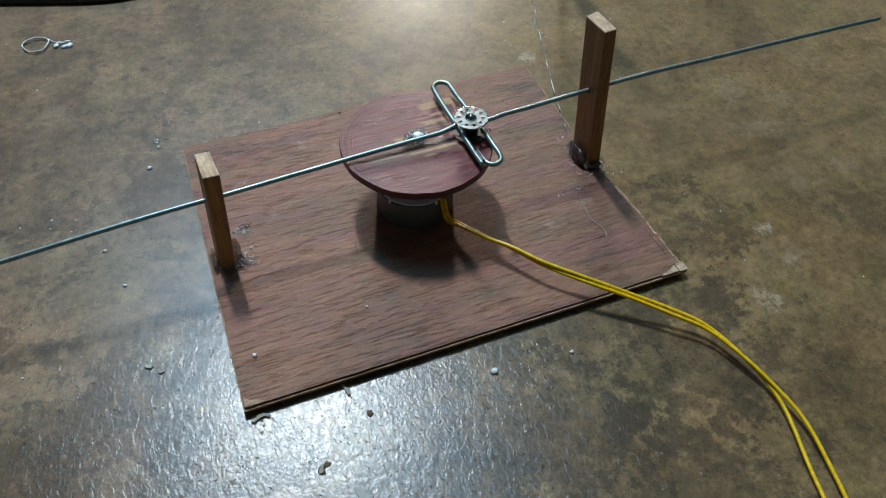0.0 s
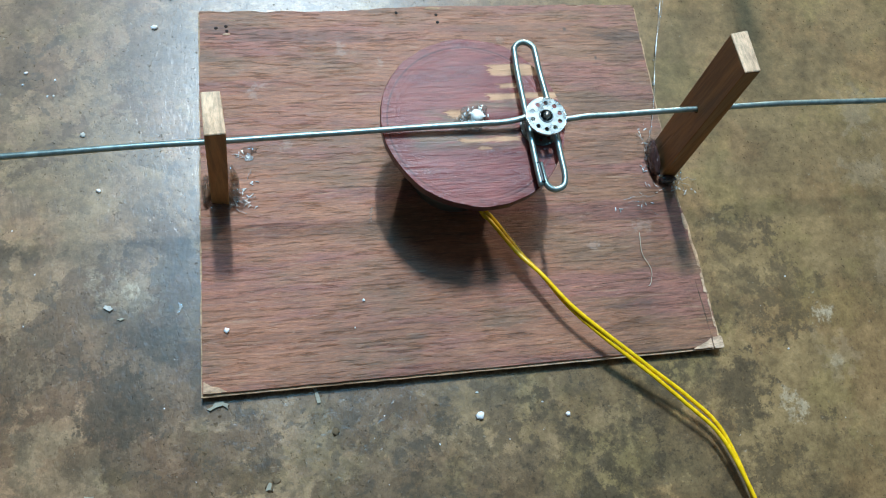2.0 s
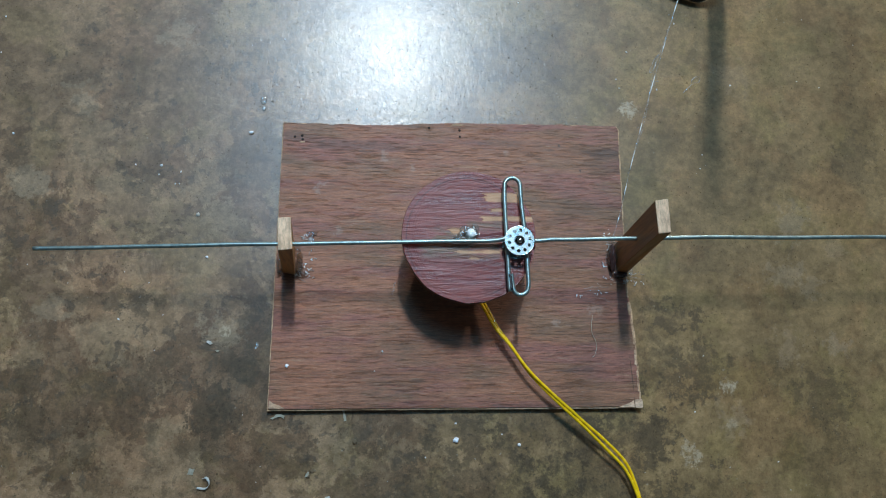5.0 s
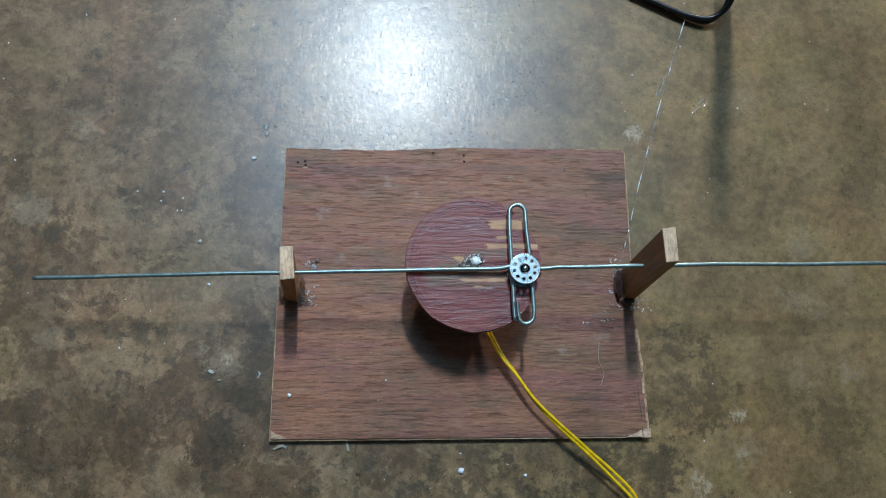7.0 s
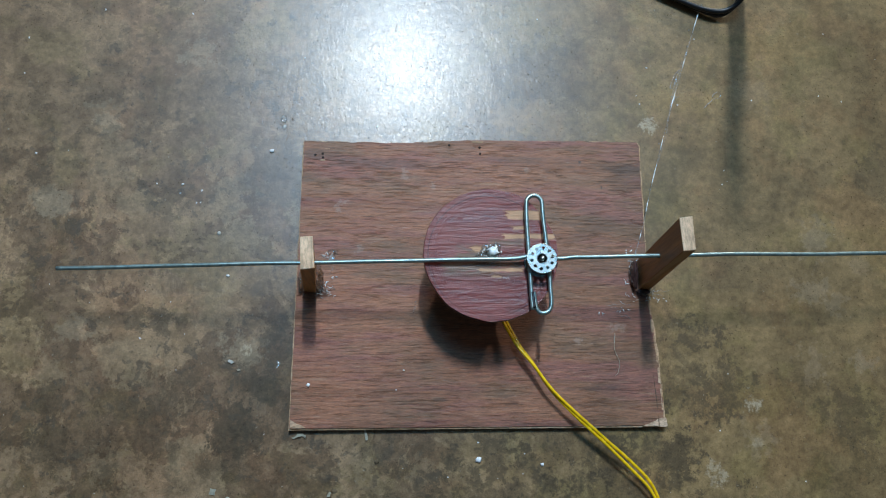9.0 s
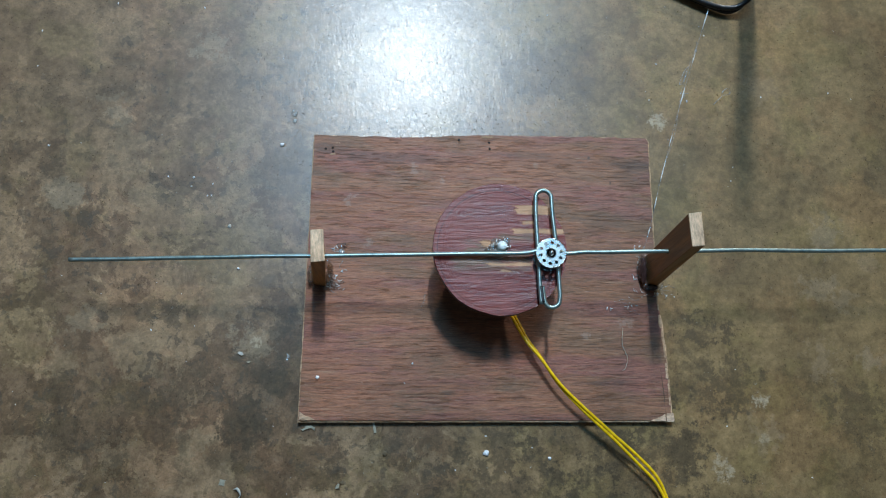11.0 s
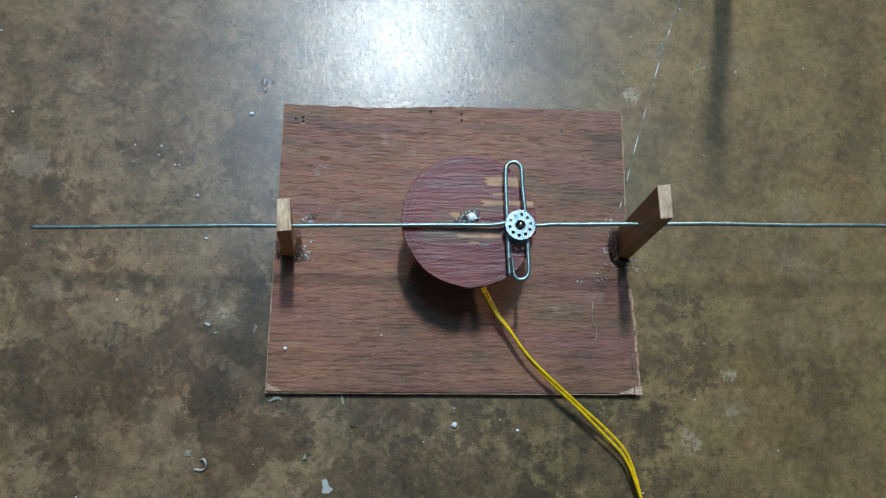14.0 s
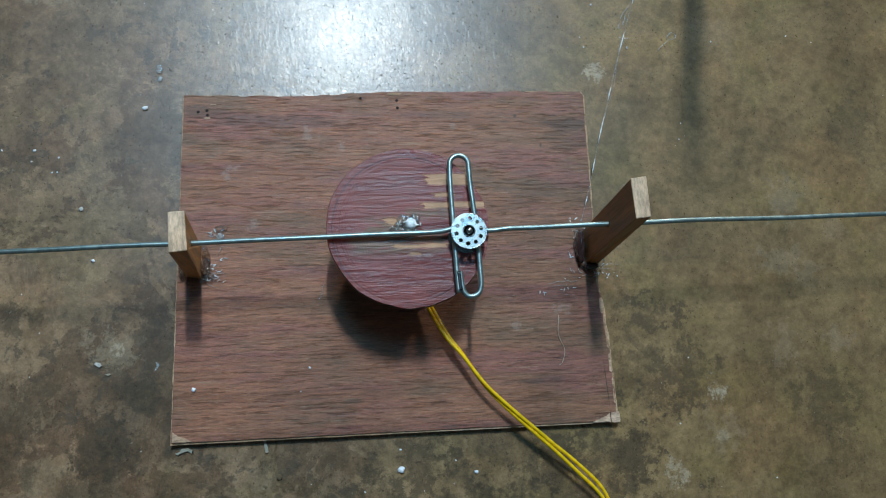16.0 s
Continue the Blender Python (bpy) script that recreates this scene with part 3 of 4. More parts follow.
def blob(at, size, seed=0.0, rough=0.35, detail=3, freq=1.6):
    """A lumpy drop with its underside near at's height."""
    bm = bmesh.new()
    bmesh.ops.create_icosphere(bm, subdivisions=detail, radius=1)
    for v in bm.verts:
        k = 1 + rough * noise.noise(v.co * freq + Vector((seed, seed * 1.7, 0.3))) + rough * 0.5 * noise.noise(v.co * freq * 2.7 + Vector((0, seed, 5)))
        c = v.co * k
        v.co = Vector(at) + Vector((c.x * size[0], c.y * size[1], max(c.z, -0.55) * size[2] + 0.55 * size[2]))
    return bm


def slab(outline, low, high):
    """A sheet with an outline of x, y pairs; low, high: its faces."""
    bm = bmesh.new()
    a = [bm.verts.new((x, y, low)) for x, y in outline]
    b = [bm.verts.new((x, y, high)) for x, y in outline]
    n = len(outline)
    bm.faces.new(a[::-1])
    bm.faces.new(b)
    for k in range(n):
        bm.faces.new((a[k], a[(k + 1) % n], b[(k + 1) % n], b[k]))
    return bm


def ragged(corners, step, wild, seed):
    """Breaks an outline up and roughens it; wild: how far, edge by edge."""
    out = []
    for i, (a, w) in enumerate(zip(corners, wild)):
        a, b = Vector(a), Vector(corners[(i + 1) % len(corners)])
        n = max(2, int((b - a).length / step))
        side = Vector((-(b - a).y, (b - a).x)).normalized()
        for k in range(n):
            p = a.lerp(b, k / n)
            fade = min(1, 4 * min(k, n - k) / n + 0.15)
            q = Vector((p.x * 90 + seed, p.y * 90, seed))
            out.append(p + side * w * fade * (noise.noise(q) + 0.6 * noise.noise(q * 3.3)))
    return [(p.x, p.y) for p in out]


# ---- the room ----
# unseen shell, added to close the room and shape its bounced light
X0, X1, Y0, Y1, HIGH = -1.9, 2.3, -1.9, 3.2, 2.75


def box_bm(lo, hi):
    (a, b, c), (d, e, f) = lo, hi
    return hexa([(a, b, c), (d, b, c), (d, e, c), (a, e, c)], [(a, b, f), (d, b, f), (d, e, f), (a, e, f)])


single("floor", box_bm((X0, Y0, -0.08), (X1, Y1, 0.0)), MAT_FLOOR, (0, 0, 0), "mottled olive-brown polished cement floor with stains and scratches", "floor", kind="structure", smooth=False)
single("ceiling", box_bm((X0 - 0.12, Y0 - 0.12, HIGH), (X1 + 0.12, Y1 + 0.12, HIGH + 0.1)), MAT_CEILING, (0, 0, HIGH), "unseen plain ceiling, blued to cool the floor's sheen", "ceiling", kind="structure", smooth=False)
single("wall_west", box_bm((X0 - 0.12, Y0 - 0.12, -0.08), (X0, Y1 + 0.12, HIGH)), MAT_WALL, (X0, 0, 0), "unseen plain wall, darkened to hold back bounced light", "wall", kind="structure", smooth=False)
single("wall_east", box_bm((X1, Y0 - 0.12, -0.08), (X1 + 0.12, Y1 + 0.12, HIGH)), MAT_WALL, (X1, 0, 0), "unseen plain wall, darkened to hold back bounced light", "wall", kind="structure", smooth=False)
single("wall_south", box_bm((X0, Y0 - 0.12, -0.08), (X1, Y0, HIGH)), MAT_WALL, (0, Y0, 0), "unseen plain wall, darkened to hold back bounced light", "wall", kind="structure", smooth=False)
single("wall_north", box_bm((X0, Y1, -0.08), (X1, Y1 + 0.12, HIGH)), MAT_WALL, (0, Y1, 0), "unseen plain wall, darkened to hold back bounced light", "wall", kind="structure", smooth=False)


# ---- the plywood base ----
def build_board():
    ob = thing("plywood_base_board", (0.13, 0.107, 0.0), "red-brown veneered plywood board with worn edges lying on cement floor", "board")
    corners = [(0.0, 0.0), (0.265, 0.0), (0.2635, 0.045), (0.2590, 0.100), (0.2600, 0.150), (0.2604, 0.2115), (0.2585, 0.2142), (0.135, 0.2135), (0.070, 0.2100), (0.004, 0.2105)]
    wild = (0.00022, 0.0012, 0.0014, 0.0008, 0.0008, 0.0005, 0.0012, 0.0012, 0.0010, 0.0007)
    top = ragged(corners, 0.003, wild, 1.0)
    core = ragged([(x + (0.0012 if x > 0.13 else -0.0007), y + (-0.0013 if y < 0.1 else 0.0002)) for x, y in corners], 0.003, [w * 0.9 for w in wild], 7.0)
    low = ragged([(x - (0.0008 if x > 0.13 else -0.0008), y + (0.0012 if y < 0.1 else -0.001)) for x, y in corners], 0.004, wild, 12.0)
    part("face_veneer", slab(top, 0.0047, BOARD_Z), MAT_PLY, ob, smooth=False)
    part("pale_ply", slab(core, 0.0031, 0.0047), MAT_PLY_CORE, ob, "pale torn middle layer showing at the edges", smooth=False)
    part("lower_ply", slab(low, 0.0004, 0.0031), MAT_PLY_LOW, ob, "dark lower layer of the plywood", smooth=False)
    # torn corners and edge chips, where the veneer has broken away
    def torn(points, seed):
        part("torn_chip", slab(ragged(points, 0.0012, [0.0006] * len(points), seed), BOARD_Z - 0.0010, BOARD_Z + 0.00022), MAT_CHIP, ob, "pale torn patch of bare wood", smooth=False)
    torn([(0.0003, 0.0002), (0.0115, 0.0002), (0.0085, 0.0020), (0.0045, 0.0032), (0.0006, 0.0060)], 2.0)
    torn([(0.2490, -0.0005), (0.2604, -0.0008), (0.2602, 0.0046), (0.2560, 0.0022)], 3.0)
    torn([(0.2612, -0.0010), (0.2664, -0.0008), (0.2660, 0.0052), (0.2612, 0.0048)], 3.7)
    for y, length, w in ((0.010, 0.016, 0.0011), (0.029, 0.012, 0.0018), (0.044, 0.020, 0.0014), (0.066, 0.010, 0.0019), (0.079, 0.016, 0.0014)):
        def edge_x(t):
            return 0.2648 - 0.0013 * t / 0.045 if t < 0.045 else 0.2635 - 0.0045 * (t - 0.045) / 0.055
        torn([(edge_x(y) - w, y + 0.001), (edge_x(y) - 0.0001, y), (edge_x(y + length) - 0.0001, y + length), (edge_x(y + length) - w * 0.7, y + length - 0.001)], 4.0 + y * 100)
    torn([(0.129, 0.2108), (0.138, 0.2110), (0.140, 0.2126), (0.131, 0.2127)], 6.0)
    torn([(0.016, 0.1950), (0.0200, 0.1951), (0.0196, 0.1959), (0.0165, 0.1958)], 9.0)
    torn([(0.0195, 0.2040), (0.0235, 0.2041), (0.0230, 0.2047), (0.0198, 0.2046)], 10.0)
    part("split", slab(ragged([(0.1900, 0.0376), (0.2120, 0.0390), (0.2420, 0.0402), (0.2120, 0.03915), (0.1900, 0.03765)], 0.002, [0.0002] * 5, 17.0), BOARD_Z - 0.0005, BOARD_Z + 0.00012), MAT_PLY_LOW, ob, "thin dark split in the veneer", smooth=False)
    # a split that runs in from the near corner
    part("split", slab(ragged([(0.2606, 0.0004), (0.2611, 0.0004), (0.2604, 0.018), (0.2590, 0.036), (0.2588, 0.036), (0.2598, 0.018)], 0.002, [0.0003] * 6, 15.0), BOARD_Z - 0.0005, BOARD_Z + 0.00012), MAT_PLY_LOW, ob, "thin dark split in the veneer", smooth=False)
    # small nail holes near the far corner and edge
    for x, y in ((0.0125, 0.1995), (0.0178, 0.2005), (0.0182, 0.1975), (0.1365, 0.2025), (0.1362, 0.2075), (0.113, 0.209)):
        part("nail_hole", lathe([(0.0, 0.0003), (0.0008, 0.00025), (0.0010, 0.0)], (x, y, BOARD_Z), 8), MAT_HOLE, ob, "dark nail hole")
    return ob


build_board()


# ---- the two posts that guide the rod ----
ROD_A, ROD_B = Vector((-0.150, 0.1032, 0.0478)), Vector((0.4860, 0.1159, 0.0690))


def rod_at(x):
    """The rod's middle line, which sags a little at both free ends."""
    p = ROD_A.lerp(ROD_B, (x - ROD_A.x) / (ROD_B.x - ROD_A.x))
    p.z -= 0.0115 * max(0.0, (x - 0.26) / 0.226) ** 1.3 + 0.003 * max(0.0, (0.0 - x) / 0.15) ** 1.2
    return p


def bored(bm, x):
    """Bores the rod's hole through a post."""
    me = mesh_of("post", bm, MAT_POST, False)
    ob = new("post", me)
    drill = new("drill", mesh_of("drill", tube(bmesh.new(), [rod_at(x - 0.03), rod_at(x + 0.03)], 0.0021, 14), MAT_HOLE))
    mod = ob.modifiers.new("bore", "BOOLEAN")
    mod.operation, mod.object, mod.solver = "DIFFERENCE", drill, "EXACT"
    dg = bpy.context.evaluated_depsgraph_get()
    made = bpy.data.meshes.new_from_object(ob.evaluated_get(dg))
    bpy.data.objects.remove(drill)
    bpy.data.objects.remove(ob)
    out = bmesh.new()
    out.from_mesh(made)
    return out


def build_post(name, base, top, label, x):
    mid = sum((Vector((*p, BOARD_Z)) for p in base), Vector()) / 4
    ob = thing(name, mid, label, "post", "posts of the sliding rod")
    lo = [(px, py, BOARD_Z) for px, py in base]
    cap_low = [Vector(b).lerp(Vector(t), 0.992) for b, t in zip(lo, top)]
    bm = bored(hexa(lo, cap_low, 0.0004, 1), x)
    part("shaft_of_post", bm, MAT_POST, ob, smooth=False)
    inset = [Vector(t) + (sum((Vector(q) for q in top), Vector()) / 4 - Vector(t)) * 0.015 for t in top]
    part("sawn_end", hexa(cap_low, inset, 0.0003, 1), MAT_END, ob, "pale sawn end grain", smooth=False)
    return ob


build_post("short_post", [(0.0070, 0.0960), (0.0158, 0.0945), (0.0150, 0.1150), (0.0064, 0.1160)],
           [(0.0112, 0.0965, 0.0780), (0.0202, 0.0978, 0.0765), (0.0184, 0.1190, 0.0760), (0.0102, 0.1182, 0.0770)],
           "short reddish wooden post with pale sawn top, drilled for rod", 0.0125)
build_post("tall_post", [(0.2520, 0.0985), (0.2602, 0.0970), (0.2604, 0.1185), (0.2522, 0.1195)],
           [(0.2480, 0.1030, 0.1085), (0.2562, 0.1038, 0.1085), (0.2562, 0.1262, 0.1070), (0.2480, 0.1252, 0.1060)],
           "tall reddish wooden post with pale sawn top, drilled for rod", 0.2535)


# ---- motor, disc, bobbin ----
def build_motor():
    at = (0.1330, 0.1080, BOARD_Z)
    ob = thing("geared_motor", at, "round grey-green geared motor glued to plywood board", "motor")
    part("motor_can", lathe([(0.0, 0.0), (0.0238, 0.0), (0.0242, 0.0005), (0.0242, 0.0195), (0.0238, 0.0200), (0.0, 0.0200)], at, 56), MAT_MOTOR, ob)
    cover = part("cover_plate", lathe([(0.0, 0.0201), (0.0232, 0.0201), (0.0236, 0.0204), (0.0230, 0.0212), (0.0150, 0.0214), (0.0, 0.0214)], at, 56), MAT_MOTOR_TOP, ob, "pale zinc cover plate")
    for a in (-2.6, -1.35, -0.9, 0.6, 2.0):
        x, y = at[0] + 0.0235 * math.cos(a), at[1] + 0.0235 * math.sin(a)
        part("crimp_tab", hexa([(x - 0.0011, y - 0.0011, 0.0245), (x + 0.0011, y - 0.0011, 0.0245), (x + 0.0011, y + 0.0011, 0.0245), (x - 0.0011, y + 0.0011, 0.0245)],
                               [(x - 0.0008, y - 0.0008, 0.0280), (x + 0.0008, y - 0.0008, 0.0280), (x + 0.0008, y + 0.0008, 0.0280), (x - 0.0008, y + 0.0008, 0.0280)], 0.0003, 1), MAT_MOTOR_TOP, cover, "bent zinc tab")
    part("gear_boss", lathe([(0.0, 0.0214), (0.0075, 0.0214), (0.0072, 0.0262), (0.0040, 0.0268), (0.0, 0.0268)], (DISC[0], DISC[1], BOARD_Z), 32), MAT_MOTOR_TOP, ob)
    part("motor_shaft", lathe([(0.0, 0.026), (0.0030, 0.026), (0.0030, 0.0474), (0.0026, 0.0480), (0.0, 0.0480)], (DISC[0], DISC[1], BOARD_Z), 24), MAT_STEEL, ob, "bright steel shaft")
    return ob


build_motor()


def build_disc():
    ob = thing("crank_disc", (DISC[0], DISC[1], DISC_LOW), "round wooden crank disc with streaky maroon paint and bare patches", "disc")
    outline = []
    n = 180
    for k in range(n):
        a = 2 * math.pi * k / n
        v = Vector((math.cos(a) * 2, math.sin(a) * 2, 4.2))
        r = DISC_R + 0.0010 * noise.noise(v) + 0.00045 * noise.noise(v * 3.1) + 0.00012 * noise.noise(v * 17)
        outline.append((DISC[0] + r * math.cos(a), DISC[1] + r * math.sin(a)))
    bm = slab(outline, DISC_LOW + 0.0002, DISC_TOP - 0.0006)
    part("disc_edge", bm, MAT_DISC_EDGE, ob, "glossy dark maroon painted rim", smooth=False)
    inner = [(DISC[0] + (x - DISC[0]) * 0.994, DISC[1] + (y - DISC[1]) * 0.994) for x, y in outline]
    bm = bmesh.new()
    a = [bm.verts.new((x, y, DISC_TOP - 0.0006)) for x, y in outline]
    b = [bm.verts.new((x, y, DISC_TOP)) for x, y in inner]
    bm.faces.new(b)
    bm.faces.new(a[::-1])
    for k in range(n):
        bm.faces.new((a[k], a[(k + 1) % n], b[(k + 1) % n], b[k]))
    part("painted_face", bm, MAT_DISC, ob, "streaky maroon paint worn to bare wood", smooth=False)
    return ob


build_disc()

BOB = (0.1686, 0.1078)           # the crank pin's place on the disc


def flange(at, z0, z1, r, hole_r, holes, ring, bore):
    bm = bmesh.new()
    edges = []

    def loop(cx, cy, rr, n):
        vs = [bm.verts.new((at[0] + cx + rr * math.cos(2 * math.pi * k / n), at[1] + cy + rr * math.sin(2 * math.pi * k / n), z0)) for k in range(n)]
        edges.extend(bm.edges.new((vs[k], vs[(k + 1) % n])) for k in range(n))
    loop(0, 0, r, 56)
    loop(0, 0, bore, 28)
    for k in range(holes):
        a = 2 * math.pi * (k + 0.3) / holes
        loop(ring * math.cos(a), ring * math.sin(a), hole_r, 12)
    bmesh.ops.triangle_fill(bm, edges=edges, use_beauty=True)
    made = bmesh.ops.extrude_face_region(bm, geom=bm.faces[:])
    bmesh.ops.translate(bm, verts=[v for v in made["geom"] if isinstance(v, bmesh.types.BMVert)], vec=(0, 0, z1 - z0))
    return bm


def build_bobbin():
    z = DISC_TOP
    ob = thing("sewing_bobbin", (BOB[0], BOB[1], z), "plated steel sewing bobbin with round holes pinned to disc", "bobbin")
    # darker steel here paints in the shade seen through the upper holes
    part("lower_flange", flange(BOB, z + 0.0003, z + 0.0010, 0.0101, 0.0010, 10, 0.0071, 0.0032), MAT_DULL, ob, smooth=False)
    upper = part("upper_flange", flange(BOB, z + 0.0112, z + 0.0119, 0.0101, 0.00118, 10, 0.0071, 0.0036), MAT_STEEL, ob, "bright flange with ten holes", smooth=False)
    part("flange_lip", lathe([(0.0098, 0.0111), (0.0102, 0.0109), (0.0103, 0.0114), (0.0102, 0.0121), (0.0098, 0.0120)], (BOB[0], BOB[1], z), 56), MAT_STEEL, upper)
    part("hub", lathe([(0.0032, 0.0010), (0.0046, 0.0010), (0.0046, 0.0112), (0.0036, 0.0112), (0.0034, 0.0124), (0.0030, 0.0124), (0.0029, 0.0010)], (BOB[0], BOB[1], z), 32), MAT_DULL, ob, "dull steel hub")
    part("pin", lathe([(0.0, 0.0), (0.0013, 0.0), (0.0013, 0.0122), (0.0017, 0.0124), (0.0018, 0.0131), (0.0011, 0.0139), (0.0, 0.0142)], (BOB[0], BOB[1], z), 20), MAT_STEEL, ob, "round-headed nail as the pin")
    return ob


build_bobbin()


# ---- the rod with its slotted yoke ----
def build_rod():
    yx = BOB[0] - 0.0008
    mid = rod_at(yx)
    ob = thing("sliding_wire_rod", mid, "grey-green galvanised wire rod with long slotted loop in middle", "wire rod")
    z = mid.z
    rad = 0.00148

    def wavy(x):
        p = rod_at(x)
        return p + Vector((0, 0.0006 * noise.noise(Vector((x * 18, 0, 1))), 0.0007 * noise.noise(Vector((x * 16, 5, 2)))))
    left, right = yx - 0.0078, yx + 0.0074

    def run(a, b, n):
        return [wavy(a + (b - a) * k / n) for k in range(n + 1)]
    lo = run(ROD_A.x, left - 0.012, 30) + [Vector((left - 0.005, mid.y - 0.0001, z + 0.0002)), Vector((left + 0.0012, mid.y + 0.0014, z + 0.0006))]
    hi = [Vector((right - 0.0010, mid.y + 0.0010, z + 0.0004)), Vector((right + 0.006, mid.y - 0.0004, z + 0.0002))] + run(right + 0.016, ROD_B.x, 34)
    part("rod_arm", tube(bmesh.new(), spline(lo, 3), rad, 12), MAT_WIRE, ob)
    part("rod_arm", tube(bmesh.new(), spline(hi, 3), rad, 12), MAT_WIRE, ob)
    # the loop: up the near leg, round the far end, down, and back round to the start
    w = 0.0063
    path = [(yx - w + 0.0008, 0.0745, z), (yx - w + 0.0002, 0.0860, z), (yx - w - 0.0004, 0.1084, z), (yx - w - 0.0012, 0.1344, z), *[(yx - 0.0019 + 0.0054 * math.cos(a), 0.1480 + 0.0054 * math.sin(a), z) for a in (math.pi * k / 8 for k in range(8, -1, -1))], (yx + w - 0.0022, 0.1344, z), (yx + w, 0.1084, z), (yx + w + 0.0006, 0.0890, z),
            (yx + w + 0.0008, 0.0790, z), (yx + w - 0.0010, 0.0738, z), (yx + 0.0006, 0.0722, z), (yx - 0.0026, 0.0748, z), (yx - 0.0038, 0.0804, z), (yx - 0.0043, 0.0862, z)]
    loop = part("slot_loop", tube(bmesh.new(), spline(path, 6), rad, 12), MAT_WIRE, ob, "long narrow loop bent from the wire")
    part("joint_sleeve", tube(bmesh.new(), spline([(yx - w + 0.0018, 0.0755, z), (yx - w + 0.0014, 0.0806, z), (yx - w + 0.0010, 0.0862, z)], 5), 0.0018, 12), MAT_BLACK, loop, "short black sleeve at the joint")
    for sx, dy in ((left + 0.001, 0.0006), (right - 0.001, 0.0002)):
        part("solder_joint", blob((sx, mid.y + dy, z - 0.0012), (0.0024, 0.0021, 0.0015), sx * 100, 0.3, 2), MAT_WIRE, ob, "lump of grey solder")
    return ob


build_rod()


# ---- hot glue ----
def glue_ring(name, centre, spots, label, seed, mat=MAT_GLUE):
    ob = thing(name, centre, label, "hot glue", "hot glue lumps")
    rng = random.Random(seed)
    for x, y, z, sx, sy, sz in spots:
        part("glue_lump", blob((x, y, z), (sx, sy, sz), rng.uniform(0, 40), 0.5, 3, 1.9), mat, ob)
    return ob


def strand(bm, a, b, sag, r, rng):
    a, b = Vector(a), Vector(b)
    pts = [a.lerp(b, k / 6) + Vector((rng.uniform(-1, 1) * sag, rng.uniform(-1, 1) * sag, abs(rng.uniform(0, 1)) * sag * 0.6)) * (0 if k in (0, 6) else 1) for k in range(7)]
    return tube(bm, spline(pts, 5), r, 5)


g = g_short = glue_ring("post_glue", (0.0115, 0.105, BOARD_Z), [(0.0185, 0.1005, BOARD_Z, 0.0030, 0.0062, 0.0042), (0.0195, 0.0950, BOARD_Z, 0.0036, 0.0028, 0.0026), (0.0050, 0.1030, BOARD_Z, 0.0022, 0.0070, 0.0040),
                                                        (0.0115, 0.0925, BOARD_Z, 0.0050, 0.0022, 0.0024), (0.0170, 0.1120, BOARD_Z, 0.0022, 0.0040, 0.0030)], "clear hot glue lumps round short post", 3)
rng = random.Random(11)
for a, b in (((0.020, 0.096, 0.0075), (0.027, 0.093, 0.0066)), ((0.022, 0.098, 0.008), (0.029, 0.097, 0.0066)), ((0.021, 0.1195, 0.0066), (0.026, 0.1205, 0.0066)), ((0.0255, 0.108, 0.0066), (0.0275, 0.1135, 0.0068)),
             ((0.019, 0.092, 0.007), (0.024, 0.089, 0.0066)), ((0.018, 0.1225, 0.0066), (0.0235, 0.1210, 0.0066))):
    part("glue_thread_or_glint", strand(bmesh.new(), a, b, 0.0008, 0.00018, rng), MAT_GLUE_MILKY, g)
part("glue_smear", blob((0.0265, 0.1245, BOARD_Z), (0.0034, 0.0022, 0.0007), 4, 0.6, 3), MAT_GLUE, g, "thin clear smear")
for k in range(5):
    part("glue_thread_or_glint", strand(bmesh.new(), (0.0848 + 0.0004 * k, 0.0805 + 0.0018 * k, 0.0062), (0.0868 + 0.0003 * k, 0.0815 + 0.0019 * k, 0.0062), 0.0004, 0.00016, rng), MAT_GLUE_MILKY, g)

g = g_tall = glue_ring("post_glue", (0.2560, 0.108, BOARD_Z), [(0.2488, 0.1090, BOARD_Z, 0.0034, 0.0072, 0.0052), (0.2500, 0.1180, BOARD_Z, 0.0030, 0.0036, 0.0044), (0.2555, 0.0950, BOARD_Z, 0.0052, 0.0024, 0.0032),
                                                        (0.2625, 0.1000, BOARD_Z - 0.001, 0.0020, 0.0046, 0.0034), (0.2515, 0.0985, BOARD_Z, 0.0030, 0.0034, 0.0030)], "clear hot glue lumps round tall post", 4)
for a, b in (((0.262, 0.095, 0.0062), (0.272, 0.0945, 0.0010)), ((0.263, 0.097, 0.006), (0.277, 0.0985, 0.0012)), ((0.262, 0.094, 0.006), (0.269, 0.089, 0.001)), ((0.227, 0.0855, 0.0066), (0.246, 0.0875, 0.0068)),
             ((0.247, 0.118, 0.0085), (0.2435, 0.126, 0.0068)), ((0.249, 0.121, 0.009), (0.252, 0.1275, 0.007)), ((0.246, 0.106, 0.007), (0.2425, 0.1025, 0.0068)), ((0.2465, 0.112, 0.0085), (0.244, 0.1085, 0.0068)),
             ((0.230, 0.0840, 0.0064), (0.239, 0.0850, 0.0064)), ((0.236, 0.0800, 0.0064), (0.246, 0.0760, 0.0064))):
    part("glue_thread_or_glint", strand(bmesh.new(), a, b, 0.0009, 0.00015, rng), MAT_GLUE_MILKY, g)

